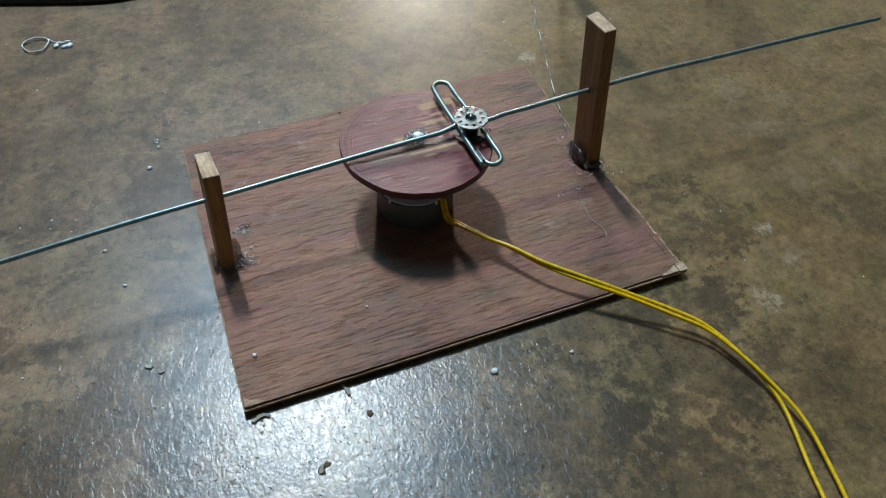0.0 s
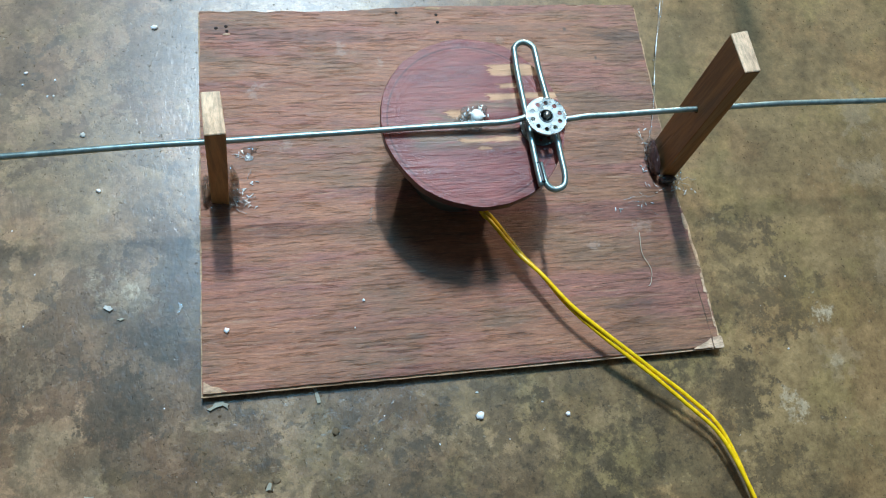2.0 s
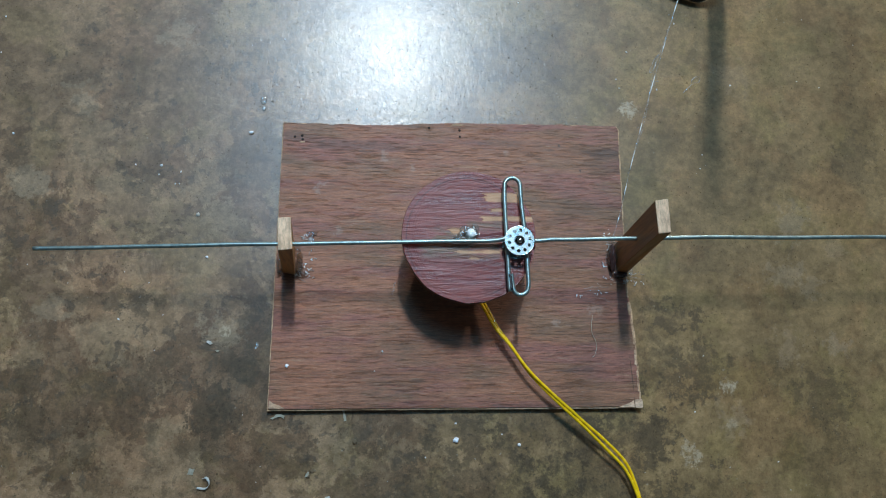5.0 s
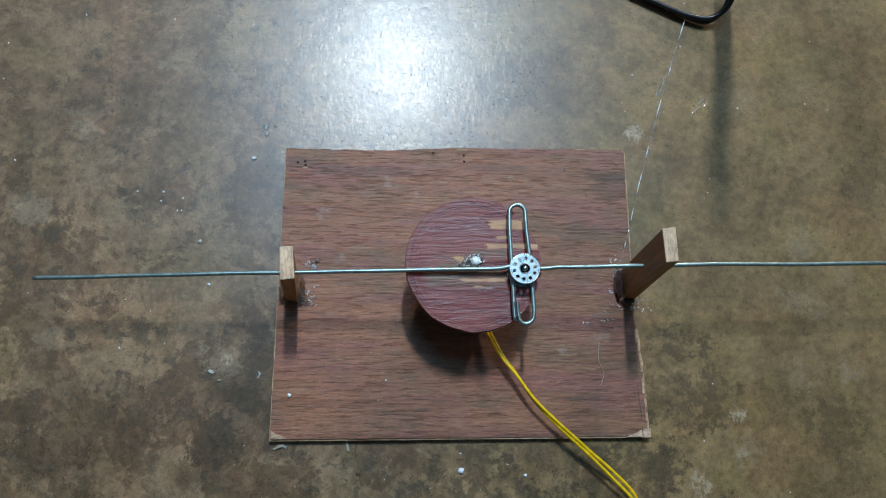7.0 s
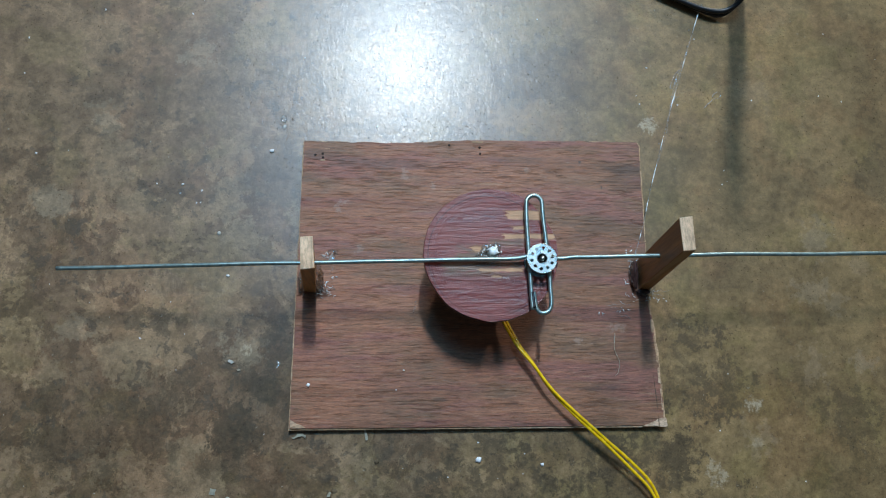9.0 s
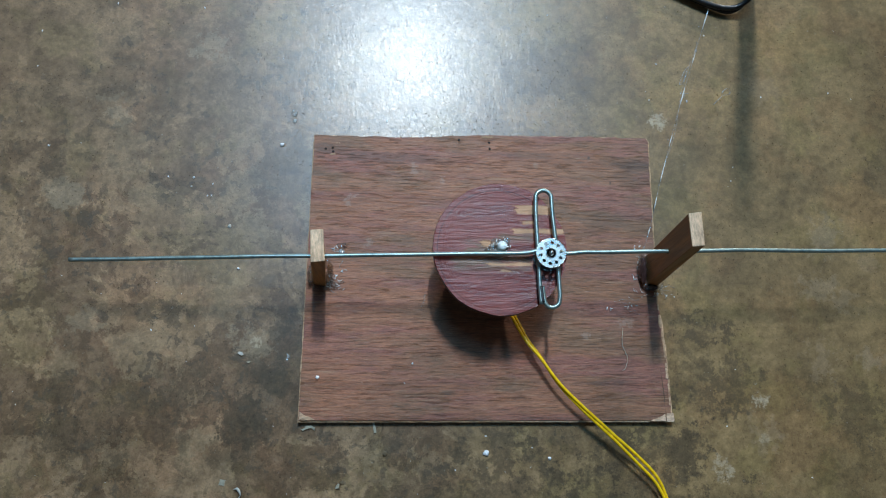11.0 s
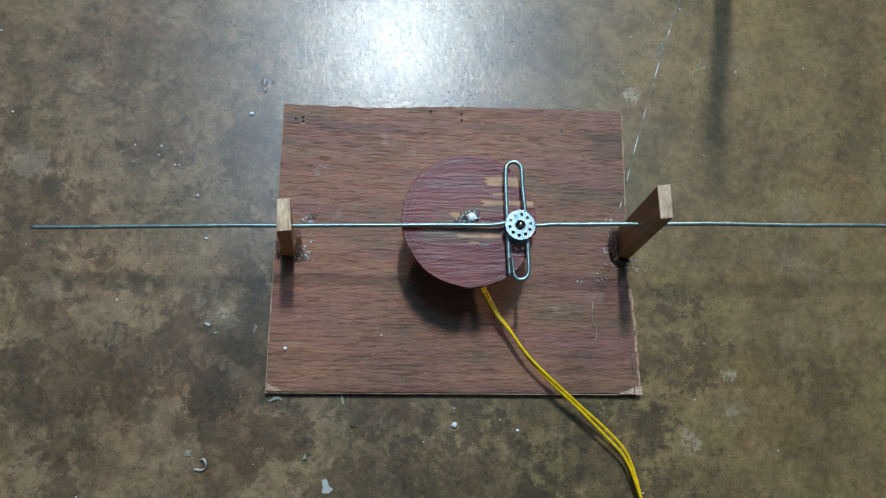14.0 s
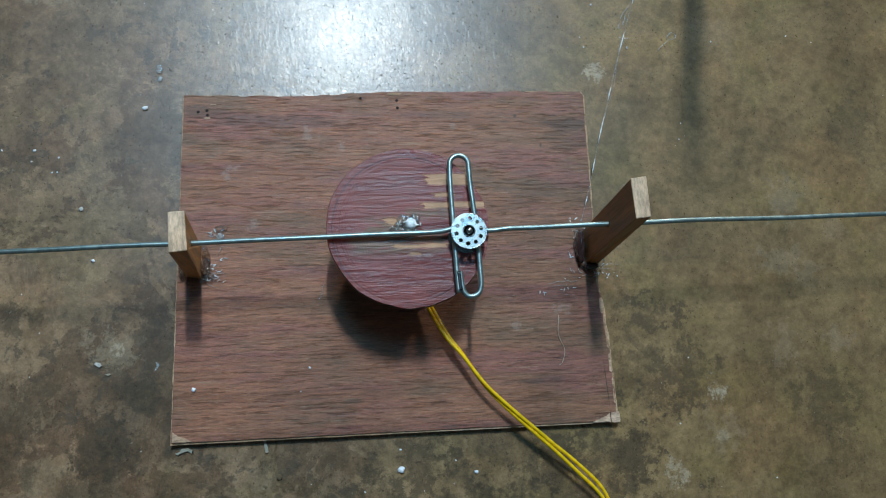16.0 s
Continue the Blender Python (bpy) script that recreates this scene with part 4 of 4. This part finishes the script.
g = glue_ring("shaft_glue", (DISC[0], DISC[1], DISC_TOP), [(DISC[0] + 0.001, DISC[1] + 0.002, DISC_TOP, 0.0046, 0.0044, 0.0010), (DISC[0] - 0.0065, DISC[1] - 0.0020, DISC_TOP, 0.0042, 0.0024, 0.0014),
                                                              (DISC[0] - 0.0010, DISC[1] - 0.0046, DISC_TOP, 0.0036, 0.0024, 0.0016), (DISC[0] + 0.0040, DISC[1] + 0.0050, DISC_TOP, 0.0026, 0.0030, 0.0016),
                                                              (DISC[0] - 0.0036, DISC[1] + 0.0044, DISC_TOP, 0.0028, 0.0026, 0.0016), (DISC[0] - 0.0055, DISC[1] + 0.0014, DISC_TOP, 0.0022, 0.0020, 0.0016)], "clear hot glue lumps over shaft end on disc", 6, MAT_GLUE_WET)
part("glue_button", lathe([(0.0, 0.0022), (0.0018, 0.0021), (0.0030, 0.0015), (0.0033, 0.0)], (DISC[0] + 0.0012, DISC[1] + 0.0018, DISC_TOP + 0.0006), 20, 0.0004), MAT_GLUE_BUTTON, g, "round milky glue button")

# white bits for glue tufts, and for glints painted onto the clear glue
bits = random.Random(9)
for k in range(26):
    a, out, r = bits.uniform(0, 6.28), bits.uniform(0.0030, 0.0088), bits.uniform(0.0004, 0.0012)
    bm = blob((0, 0, 0), (r, r * 0.36, r * 0.4), k * 2.3, 0.6, 2, 2.4)
    bmesh.ops.rotate(bm, verts=bm.verts, cent=(0, 0, 0), matrix=Matrix.Rotation(bits.uniform(0, 3.1), 3, "Z"))
    bmesh.ops.translate(bm, verts=bm.verts, vec=(DISC[0] - 0.001 + out * math.cos(a), DISC[1] + out * 0.75 * math.sin(a), DISC_TOP + bits.uniform(0.0008, 0.0024)))
    part("glue_bit_or_glint", bm, MAT_GLUE_WHITE, g)

# short white threads, standing in for the lamp's glints on the lumps
rng = random.Random(5)
for centre, gx, gy, n in (((0.2490, 0.1120), 0.0040, 0.0090, 12), ((0.2620, 0.0960), 0.0060, 0.0040, 8), ((0.2420, 0.0890), 0.0080, 0.0050, 7)):
    for k in range(n):
        x, y = centre[0] + rng.uniform(-gx, gx), centre[1] + rng.uniform(-gy, gy)
        a = rng.uniform(0, 3.1)
        z = BOARD_Z + 0.0006 if x < 0.263 else 0.0010
        r = rng.uniform(0.0010, 0.0032)
        part("glue_thread_or_glint", strand(bmesh.new(), (x, y, z), (x + r * math.cos(a), y + r * math.sin(a), z + rng.uniform(0, 0.0016)), 0.0003, rng.uniform(0.00011, 0.00020), rng), MAT_GLUE_WHITE, g_tall)
for k in range(14):
    x, y, a = 0.0215 + rng.uniform(-0.004, 0.007), 0.0955 + rng.uniform(-0.004, 0.005), rng.uniform(0, 3.1)
    part("glue_thread_or_glint", strand(bmesh.new(), (x, y, BOARD_Z + 0.0006), (x + 0.0022 * math.cos(a), y + 0.0022 * math.sin(a), BOARD_Z + 0.0010), 0.0003, rng.uniform(0.00011, 0.00020), rng), MAT_GLUE_WHITE, g_short)

# the dark lump up the tall post's side, amber lumps by the short post, and white bits round both as painted glints
# clear glue, its brown painted to match the dark wood seen through
part("glue_lump", blob((0.2484, 0.1085, BOARD_Z), (0.0024, 0.0098, 0.0066), 7.3, 0.45, 3, 2.2), MAT_GLUE_DARK, g_tall, "glossy glue coloured dark like the wood behind it")
part("glue_lump", blob((0.2555, 0.0962, BOARD_Z), (0.0050, 0.0022, 0.0030), 3.1, 0.5, 3, 2.2), MAT_GLUE_DARK, g_tall, "glossy glue coloured dark like the wood behind it")
for x, y, sx, sy, sz in ((0.0190, 0.1068, 0.0020, 0.0040, 0.0060), (0.0185, 0.1000, 0.0022, 0.0036, 0.0042), (0.0052, 0.1000, 0.0016, 0.0060, 0.0040)):
    part("glue_lump", blob((x, y, BOARD_Z), (sx, sy, sz), x * 500, 0.5, 3, 2.2), MAT_GLUE_AMBER, g_short, "amber see-through glue")
for owner, x, y, z, gx, gy, n in ((g_tall, 0.2455, 0.1265, 0.0100, 0.0022, 0.0040, 6), (g_tall, 0.2436, 0.1034, BOARD_Z, 0.0015, 0.0025, 4), (g_tall, 0.2600, 0.0912, BOARD_Z, 0.0030, 0.0016, 5),
                                  (g_tall, 0.2700, 0.0915, 0.0, 0.0060, 0.0022, 5), (g_tall, 0.2225, 0.0800, BOARD_Z, 0.0030, 0.0008, 4), (g_tall, 0.2400, 0.0825, BOARD_Z, 0.0060, 0.0010, 4),
                                  (g_short, 0.0225, 0.1000, BOARD_Z, 0.0030, 0.0040, 7), (g_short, 0.0218, 0.1226, BOARD_Z, 0.0026, 0.0016, 5), (g_short, 0.0290, 0.1060, BOARD_Z, 0.0030, 0.0020, 3)):
    for k in range(n):
        a, r = rng.uniform(0, 3.1), rng.uniform(0.0005, 0.0013)
        bm = blob((0, 0, 0), (r, r * rng.uniform(0.18, 0.40), r * 0.45), a * 9 + k, 0.6, 2, 2.4)
        bmesh.ops.rotate(bm, verts=bm.verts, cent=(0, 0, 0), matrix=Matrix.Rotation(a, 3, "Z"))
        bmesh.ops.translate(bm, verts=bm.verts, vec=(x + rng.uniform(-gx, gx), y + rng.uniform(-gy, gy), z))
        part("glue_bit_or_glint", bm, MAT_GLUE_WHITE, owner)

# the long drawn thread across the floor, with beads
bm = bmesh.new()
long_path = [(0.2505, 0.1240, 0.0100), (0.2590, 0.1480, 0.0075), (0.2680, 0.1760, 0.0030), (0.2790, 0.2100, 0.0014), (0.2920, 0.2500, 0.0010), (0.3060, 0.2900, 0.0012), (0.3190, 0.3280, 0.0040), (0.3230, 0.3360, 0.0065)]
tube(bm, spline(long_path, 8), lambda u: 0.00013 + 0.00010 * abs(noise.noise(Vector((u * 30, 0, 0)))), 5)
thread = thing("drawn_glue_thread", long_path[4], "long thin clear glue thread drawn across cement floor", "hot glue", "glue scraps on the floor")
part("thread", bm, MAT_GLUE_MILKY, thread)
part("thread", tube(bmesh.new(), spline([(x + 0.004 + 0.002 * math.sin(k * 2.1), y + 0.012, 0.0006) for k, (x, y, z) in enumerate(long_path[2:7])], 6), 0.00011, 5), MAT_GLUE_MILKY, thread)
whole = spline(long_path, 8)
for at, n in ((4, 2), (11, 3), (17, 4), (24, 2), (31, 3), (38, 2), (44, 4)):
    part("bead", tube(bmesh.new(), [Vector((p.x, p.y, p.z + 0.0001)) for p in whole[at:at + n + 1]], lambda u: 0.00014 + 0.00032 * math.sin(math.pi * u), 6), MAT_GLUE_WHITE, thread, "whitened stretch of thread")
for k in range(7):
    p = Vector(long_path[1]).lerp(Vector(long_path[6]), rng.uniform(0.02, 1.0))
    p = Vector((p.x + rng.uniform(-0.004, 0.004), p.y, 0.0004))
    part("bead", blob(p, (rng.uniform(0.0003, 0.0009), rng.uniform(0.0005, 0.0022), 0.0006), k, 0.5, 2), MAT_GLUE_MILKY, thread)


# ---- cables ----
def build_yellow():
    ob = thing("yellow_twin_cable", (0.2000, 0.0100, 0.0), "twisted pair of yellow insulated wires running off board", "cable")
    mid = [(0.1418, 0.0838, 0.0290), (0.1428, 0.0830, 0.0225), (0.1440, 0.0824, 0.0150), (0.1462, 0.0800, 0.0112), (0.1495, 0.0755, 0.0118), (0.1590, 0.0560, 0.0165), (0.1690, 0.0425, 0.0180), (0.1810, 0.0250, 0.0180), (0.1960, 0.0095, 0.0170), (0.2150, -0.0075, 0.0145), (0.2360, -0.0265, 0.0110),
           (0.2515, -0.0435, 0.0085), (0.2605, -0.0680, 0.0070), (0.2650, -0.0905, 0.0050), (0.2645, -0.1100, 0.0040), (0.2580, -0.1400, 0.0030), (0.2500, -0.1800, 0.0030), (0.2550, -0.2400, 0.0030)]
    pts = spline(mid, 10)
    n = len(pts)
    for s in (0, 1):
        out = []
        for i, p in enumerate(pts):
            u = i / (n - 1)
            along = (pts[min(i + 1, n - 1)] - pts[max(i - 1, 0)]).normalized()
            side = along.cross(Vector((0, 0, 1))).normalized()
            up = side.cross(along)
            a = math.pi * s + 1.2 + u * 9.0
            spread = 0.00115 if u < 0.55 else 0.00125 + 0.0042 * min(1, (u - 0.55) / 0.2) * max(0.3, abs(math.sin(u * 9)))
            q = p + side * math.cos(a) * spread + up * math.sin(a) * 0.0011
            out.append(Vector((q.x, q.y, max(q.z, 0.0013))))
        part("insulated_wire", tube(bmesh.new(), out, 0.00112, 8), MAT_YELLOW, ob)
    part("glue_sleeve", tube(bmesh.new(), spline([(0.1530, 0.0695, 0.0135), (0.1560, 0.0630, 0.0150), (0.1592, 0.0565, 0.0165)], 6), lambda u: 0.0022 + 0.0003 * math.sin(u * 14), 10), MAT_GLUE, ob, "clear sleeve of glue round the wires")
    return ob


build_yellow()


def build_black():
    ob = thing("black_power_cable", (0.3300, 0.3400, 0.0), "black rubber-sheathed power cable looping over the floor", "cable")
    # both sheaths' climb past the loop is unseen, added for its shadow
    a = [(0.1480, 0.4790, 0.0064), (0.2125, 0.3995, 0.0064), (0.2598, 0.3607, 0.0064), (0.2985, 0.3405, 0.0066), (0.3250, 0.3297, 0.0075), (0.3415, 0.3290, 0.0100), (0.3520, 0.3370, 0.0180), (0.3550, 0.3540, 0.0300), (0.350, 0.370, 0.060), (0.334, 0.376, 0.20), (0.310, 0.384, 0.36), (0.32, 0.45, 0.48), (0.48, 0.85, 0.60)]
    part("sheath", tube(bmesh.new(), spline(a, 8), 0.0021, 12), MAT_BLACK, ob)
    b = [(0.1460, 0.4815, 0.0024), (0.2110, 0.4025, 0.0024), (0.2600, 0.3635, 0.0024), (0.2990, 0.3430, 0.0024), (0.3250, 0.3310, 0.0028), (0.3390, 0.3280, 0.0042), (0.3495, 0.3355, 0.0140), (0.3530, 0.3535, 0.0260), (0.354, 0.372, 0.060), (0.339, 0.378, 0.20), (0.315, 0.386, 0.36), (0.325, 0.45, 0.48), (0.48, 0.856, 0.595)]
    part("sheath", tube(bmesh.new(), spline(b, 8), 0.0021, 12), MAT_BLACK, ob)
    # out-of-view thickening, added to throw the soft dark streak on the floor
    part("shadow_sleeve", tube(bmesh.new(), spline([(0.3475, 0.3725, 0.062), (0.3310, 0.3770, 0.20), (0.3055, 0.3850, 0.38)], 8), 0.0055, 14), MAT_BLACK, ob, "unseen thick black sleeve added to cast a shadow streak")
    return ob


build_black()
single("black_flex", tube(bmesh.new(), spline([(-0.42, 0.60, 0.003), (-0.25, 0.492, 0.003), (-0.11, 0.446, 0.003), (-0.02, 0.419, 0.003), (0.03, 0.432, 0.003), (0.06, 0.50, 0.003), (0.05, 0.62, 0.003)], 8), 0.0028, 12), MAT_BLACK, (-0.02, 0.419, 0.0), "black flexible cable lying on cement floor", "cable")


# ---- scraps on the floor and on the board ----
def crumb(x, y, r, label="white foam crumb", z=0.0, mat=None, seed=0.0, flat=0.8, name="foam_crumb", stretch=1.0, turn=0.0):
    clear = mat in (MAT_GLUE, MAT_GLUE_MILKY)
    bm = blob((0, 0, 0), (r * stretch, r, r * flat * (0.5 if clear else 1.0)), seed or x * 97 + y * 31, 0.5 if clear else 0.6, 3 if clear else 2, 1.6 if clear else 2.2)
    bmesh.ops.rotate(bm, verts=bm.verts, cent=(0, 0, 0), matrix=Matrix.Rotation(radians(turn), 3, "Z"))
    bmesh.ops.translate(bm, verts=bm.verts, vec=(x, y, z))
    return single(name, bm, mat or MAT_CRUMB, (x, y, z), label, "crumb", "crumbs and scraps")


crumb(0.131, -0.0225, 0.0018, "white foam crumb on the cement floor", stretch=1.3, turn=20)
crumb(0.1762, -0.0262, 0.0012, "small white foam crumb on the cement floor")
crumb(0.012, 0.0295, 0.0013, "small white foam crumb lying on the plywood", BOARD_Z)
crumb(-0.048, 0.108, 0.0010, "small white foam crumb on the cement floor")
crumb(-0.0205, 0.204, 0.0013, "small white foam crumb on the cement floor", stretch=1.4)
crumb(0.472, 0.031, 0.0026, "white foam crumb on the cement floor", stretch=1.8)
crumb(0.466, 0.029, 0.0016, "white foam crumb on the cement floor")
crumb(0.0787, 0.0395, 0.0007, "tiny white crumb lying on the plywood", BOARD_Z)
crumb(0.0732, 0.0258, 0.0004, "tiny white crumb lying on the plywood", BOARD_Z)
crumb(0.060, -0.0225, 0.0020, "thin matt brown chip on the cement floor", mat=MAT_FLAKE, flat=0.14, name="cement_chip", stretch=0.8)
crumb(0.028, -0.0445, 0.0026, "thin matt brown chip on the cement floor", mat=MAT_FLAKE, flat=0.14, name="cement_chip", stretch=0.7)
crumb(0.0315, -0.0420, 0.0013, "thin matt brown chip on the cement floor", mat=MAT_FLAKE, flat=0.14, name="cement_chip", stretch=1.6)
crumb(-0.0125, 0.2300, 0.0030, "clear glue drop on the cement floor", mat=MAT_GLUE_MILKY, flat=0.4, name="glue_drop", stretch=0.7)
crumb(-0.0120, 0.2235, 0.0018, "clear glue drop on the cement floor", mat=MAT_GLUE_MILKY, flat=0.5, name="glue_drop", stretch=0.8)
crumb(0.0265, 0.1205, 0.0020, "milky glue scrap lying on the plywood", BOARD_Z, MAT_GLUE_MILKY, flat=0.3, name="glue_scrap")


for x, y, r in ((-0.0842, 0.1768, 0.0008), (-0.0857, 0.1699, 0.0005), (-0.0736, 0.1628, 0.0005), (-0.0706, 0.1630, 0.0005), (-0.0702, 0.1722, 0.0005), (-0.1910, 0.1991, 0.0007)):
    crumb(x, y, r, "small white foam crumb on the cement floor", stretch=1.3, turn=x * 4000)
crumb(-0.0561, 0.1397, 0.0015, "pale grey chip on the cement floor", mat=MAT_PAPER, flat=0.3, name="pale_chip", stretch=0.8)


def flake(outline, z, label, mat=MAT_GLUE_MILKY, name="glue_flake", high=0.0008):
    c = sum((Vector(p) for p in outline), Vector((0, 0))) / len(outline)
    return single(name, slab(ragged(outline, 0.0012, [0.0006] * len(outline), c.x * 50), z + 0.0002, z + high), mat, (c.x, c.y, z), label, "scrap", "crumbs and scraps", smooth=False)


flake([(0.0405, -0.0680), (0.0450, -0.0684), (0.0482, -0.0655), (0.0448, -0.0634), (0.0432, -0.0588), (0.0402, -0.0594), (0.0412, -0.0640)], 0.0, "pale torn glue flake on the cement floor", MAT_PAPER)
flake([(-0.0530, -0.0430), (-0.0490, -0.0435), (-0.0480, -0.0395), (-0.0520, -0.0390)], 0.0, "greyish torn glue flake on the cement floor", MAT_SCRAP)
flake([(0.0260, -0.0460), (0.0285, -0.0455), (0.0290, -0.0430), (0.0278, -0.0425)], 0.0, "greyish torn glue flake on the cement floor", MAT_SCRAP)
flake([(-0.0112, 0.0418), (-0.0098, 0.0424), (-0.0082, 0.0450), (-0.0108, 0.0472), (-0.0100, 0.0445)], 0.0, "milky torn glue flake on the cement floor", MAT_GLUE_MILKY)
flake([(0.0012, -0.0062), (0.0040, -0.0050), (0.0052, -0.0035), (0.0085, -0.0032), (0.0112, -0.0046), (0.0108, -0.0070), (0.0085, -0.0052), (0.0050, -0.0060), (0.0030, -0.0072)], 0.0, "ragged pale splinter clump beside the board corner", MAT_SCRAP, "wood_splinter", 0.0014)
flake([(0.0506, -0.0010), (0.0525, -0.0012), (0.0540, -0.0082), (0.0524, -0.0086), (0.0516, -0.0050)], 0.0, "pale splinter beside the board edge", MAT_SCRAP, "wood_splinter", 0.0012)
flake([(-0.0450, 0.0468), (-0.0420, 0.0448), (-0.0405, 0.0458), (-0.0418, 0.0475), (-0.0440, 0.0480)], 0.0, "white torn scrap on the cement floor", MAT_PAPER, "paper_scrap", 0.0012)
flake([(-0.0390, 0.0408), (-0.0372, 0.0398), (-0.0355, 0.0405), (-0.0365, 0.0412), (-0.0378, 0.0408)], 0.0, "white torn scrap on the cement floor", MAT_SCRAP, "paper_scrap", 0.0009)
bm = tube(bmesh.new(), spline([(-0.046, -0.0520, 0.0010), (-0.0405, -0.0525, 0.0016), (-0.0375, -0.0495, 0.0030), (-0.0395, -0.0455, 0.0025), (-0.0430, -0.0460, 0.0012)], 6), lambda u: 0.0006 + 0.0004 * math.sin(u * 11), 6)
single("glue_curl", bm, MAT_PAPER, (-0.041, -0.049, 0.0), "curled milky glue scrap on the cement floor", "scrap", "crumbs and scraps")
for pts in ([(0.3000, 0.2790, 0.0008), (0.2955, 0.2735, 0.0012), (0.2925, 0.2670, 0.0010), (0.2915, 0.2630, 0.0008), (0.2938, 0.2640, 0.0014), (0.2962, 0.2700, 0.0020), (0.2975, 0.2735, 0.0010)],
            [(0.3180, 0.2465, 0.0006), (0.3225, 0.2510, 0.0010), (0.3270, 0.2545, 0.0016), (0.3305, 0.2550, 0.0018), (0.3325, 0.2585, 0.0014), (0.3300, 0.2605, 0.0010), (0.3265, 0.2580, 0.0008), (0.3255, 0.2550, 0.0006)],
            [(0.2915, 0.2560, 0.0006), (0.2950, 0.2552, 0.0008), (0.2985, 0.2558, 0.0006)], [(0.2955, 0.2562, 0.0006), (0.2948, 0.2540, 0.0008), (0.2940, 0.2515, 0.0006)]):
    single("glue_curl", tube(bmesh.new(), spline(pts, 6), lambda u: 0.00024 + 0.00010 * math.sin(u * 17), 6), MAT_GLUE_MILKY, (pts[0][0], pts[0][1], 0.0), "thin curled glue thread on the cement floor", "scrap", "crumbs and scraps")
# the ring of glue thread and its crumpled lump
pts = [(-0.083 + 0.0095 * math.cos(a) * (1 + 0.1 * math.sin(3 * a)), 0.3735 + 0.0095 * math.sin(a), 0.0008 + 0.0012 * abs(math.sin(a * 1.3))) for a in (k * 0.35 for k in range(38))]
coil = thing("glue_thread_coil", (-0.078, 0.372, 0.0), "coil of clear glue thread with crumpled lump on floor", "scrap", "crumbs and scraps")
part("thread", tube(bmesh.new(), spline(pts + [(-0.070, 0.374, 0.001), (-0.066, 0.371, 0.001)], 3), 0.00055, 5), MAT_GLUE_WHITE, coil)
for k in range(7):
    part("glue_lump", blob((-0.0635 + rng.uniform(-0.006, 0.007), 0.3680 + rng.uniform(-0.004, 0.004), 0.0), (rng.uniform(0.0015, 0.004), rng.uniform(0.0012, 0.003), 0.0012), k * 3.1, 0.6, 2), MAT_GLUE_WHITE, coil)

# the white foam stick
d = Vector((0.0330, 0.0245, 0)).normalized()
s = Vector((-d.y, d.x, 0))
o = Vector((0.4595, -0.0255, 0.0))
bm = bmesh.new()
n = 22
rings = []
for k in range(n + 1):
    c = o + d * (0.052 * k / n)
    w = 0.0048 + 0.0006 * noise.noise(Vector((k * 0.9, 0, 0)))
    h = 0.0050 + 0.0005 * noise.noise(Vector((k * 0.8, 3, 0)))
    rings.append([bm.verts.new(c + s * (w * a) + Vector((0, 0, h * b))) for a, b in ((-1, 0.0), (1, 0.0), (1.0, 0.85), (0.85, 1.0), (-0.85, 1.0), (-1.0, 0.85))])
for a, b in zip(rings, rings[1:]):
    for k in range(6):
        bm.faces.new((a[k], a[(k + 1) % 6], b[(k + 1) % 6], b[k]))
bm.faces.new(rings[0][::-1])
bm.faces.new(rings[-1])
single("foam_stick", bm, MAT_FOAM, o, "cut stick of white foam on the cement floor", "foam", smooth=False)

# a pale hair-like fibre on the plywood
single("fibre", tube(bmesh.new(), spline([(0.2325, 0.0660, 0.0064), (0.2312, 0.0540, 0.0070), (0.2345, 0.0445, 0.0068), (0.2328, 0.0370, 0.0066), (0.2305, 0.0350, 0.0066)], 6), 0.00016, 5), MAT_FIBRE, (0.2325, 0.0500, BOARD_Z), "pale hair-thin fibre lying on the plywood", "fibre")

# fine grit and dust strewn over the floor
bm = bmesh.new()
rng = random.Random(21)
for k in range(190):
    x, y = rng.uniform(-0.30, 0.60), rng.uniform(-0.20, 0.55)
    if -0.004 < x < 0.270 and -0.004 < y < 0.218:
        continue
    r = rng.choice((0.0002, 0.0002, 0.00025, 0.0003, 0.0004, 0.0006))
    m = Matrix.Translation((x, y, r * 0.5)) @ Matrix.Rotation(rng.uniform(0, 6), 4, "Z") @ Matrix.Diagonal((r * rng.uniform(0.8, 2.0), r, r * 0.6, 1))
    bmesh.ops.create_icosphere(bm, subdivisions=1, radius=1, matrix=m)
single("floor_grit", bm, MAT_CRUMB, (0.13, 0.1, 0.0), "fine pale grit strewn over the cement floor", "grit", kind="stuff")
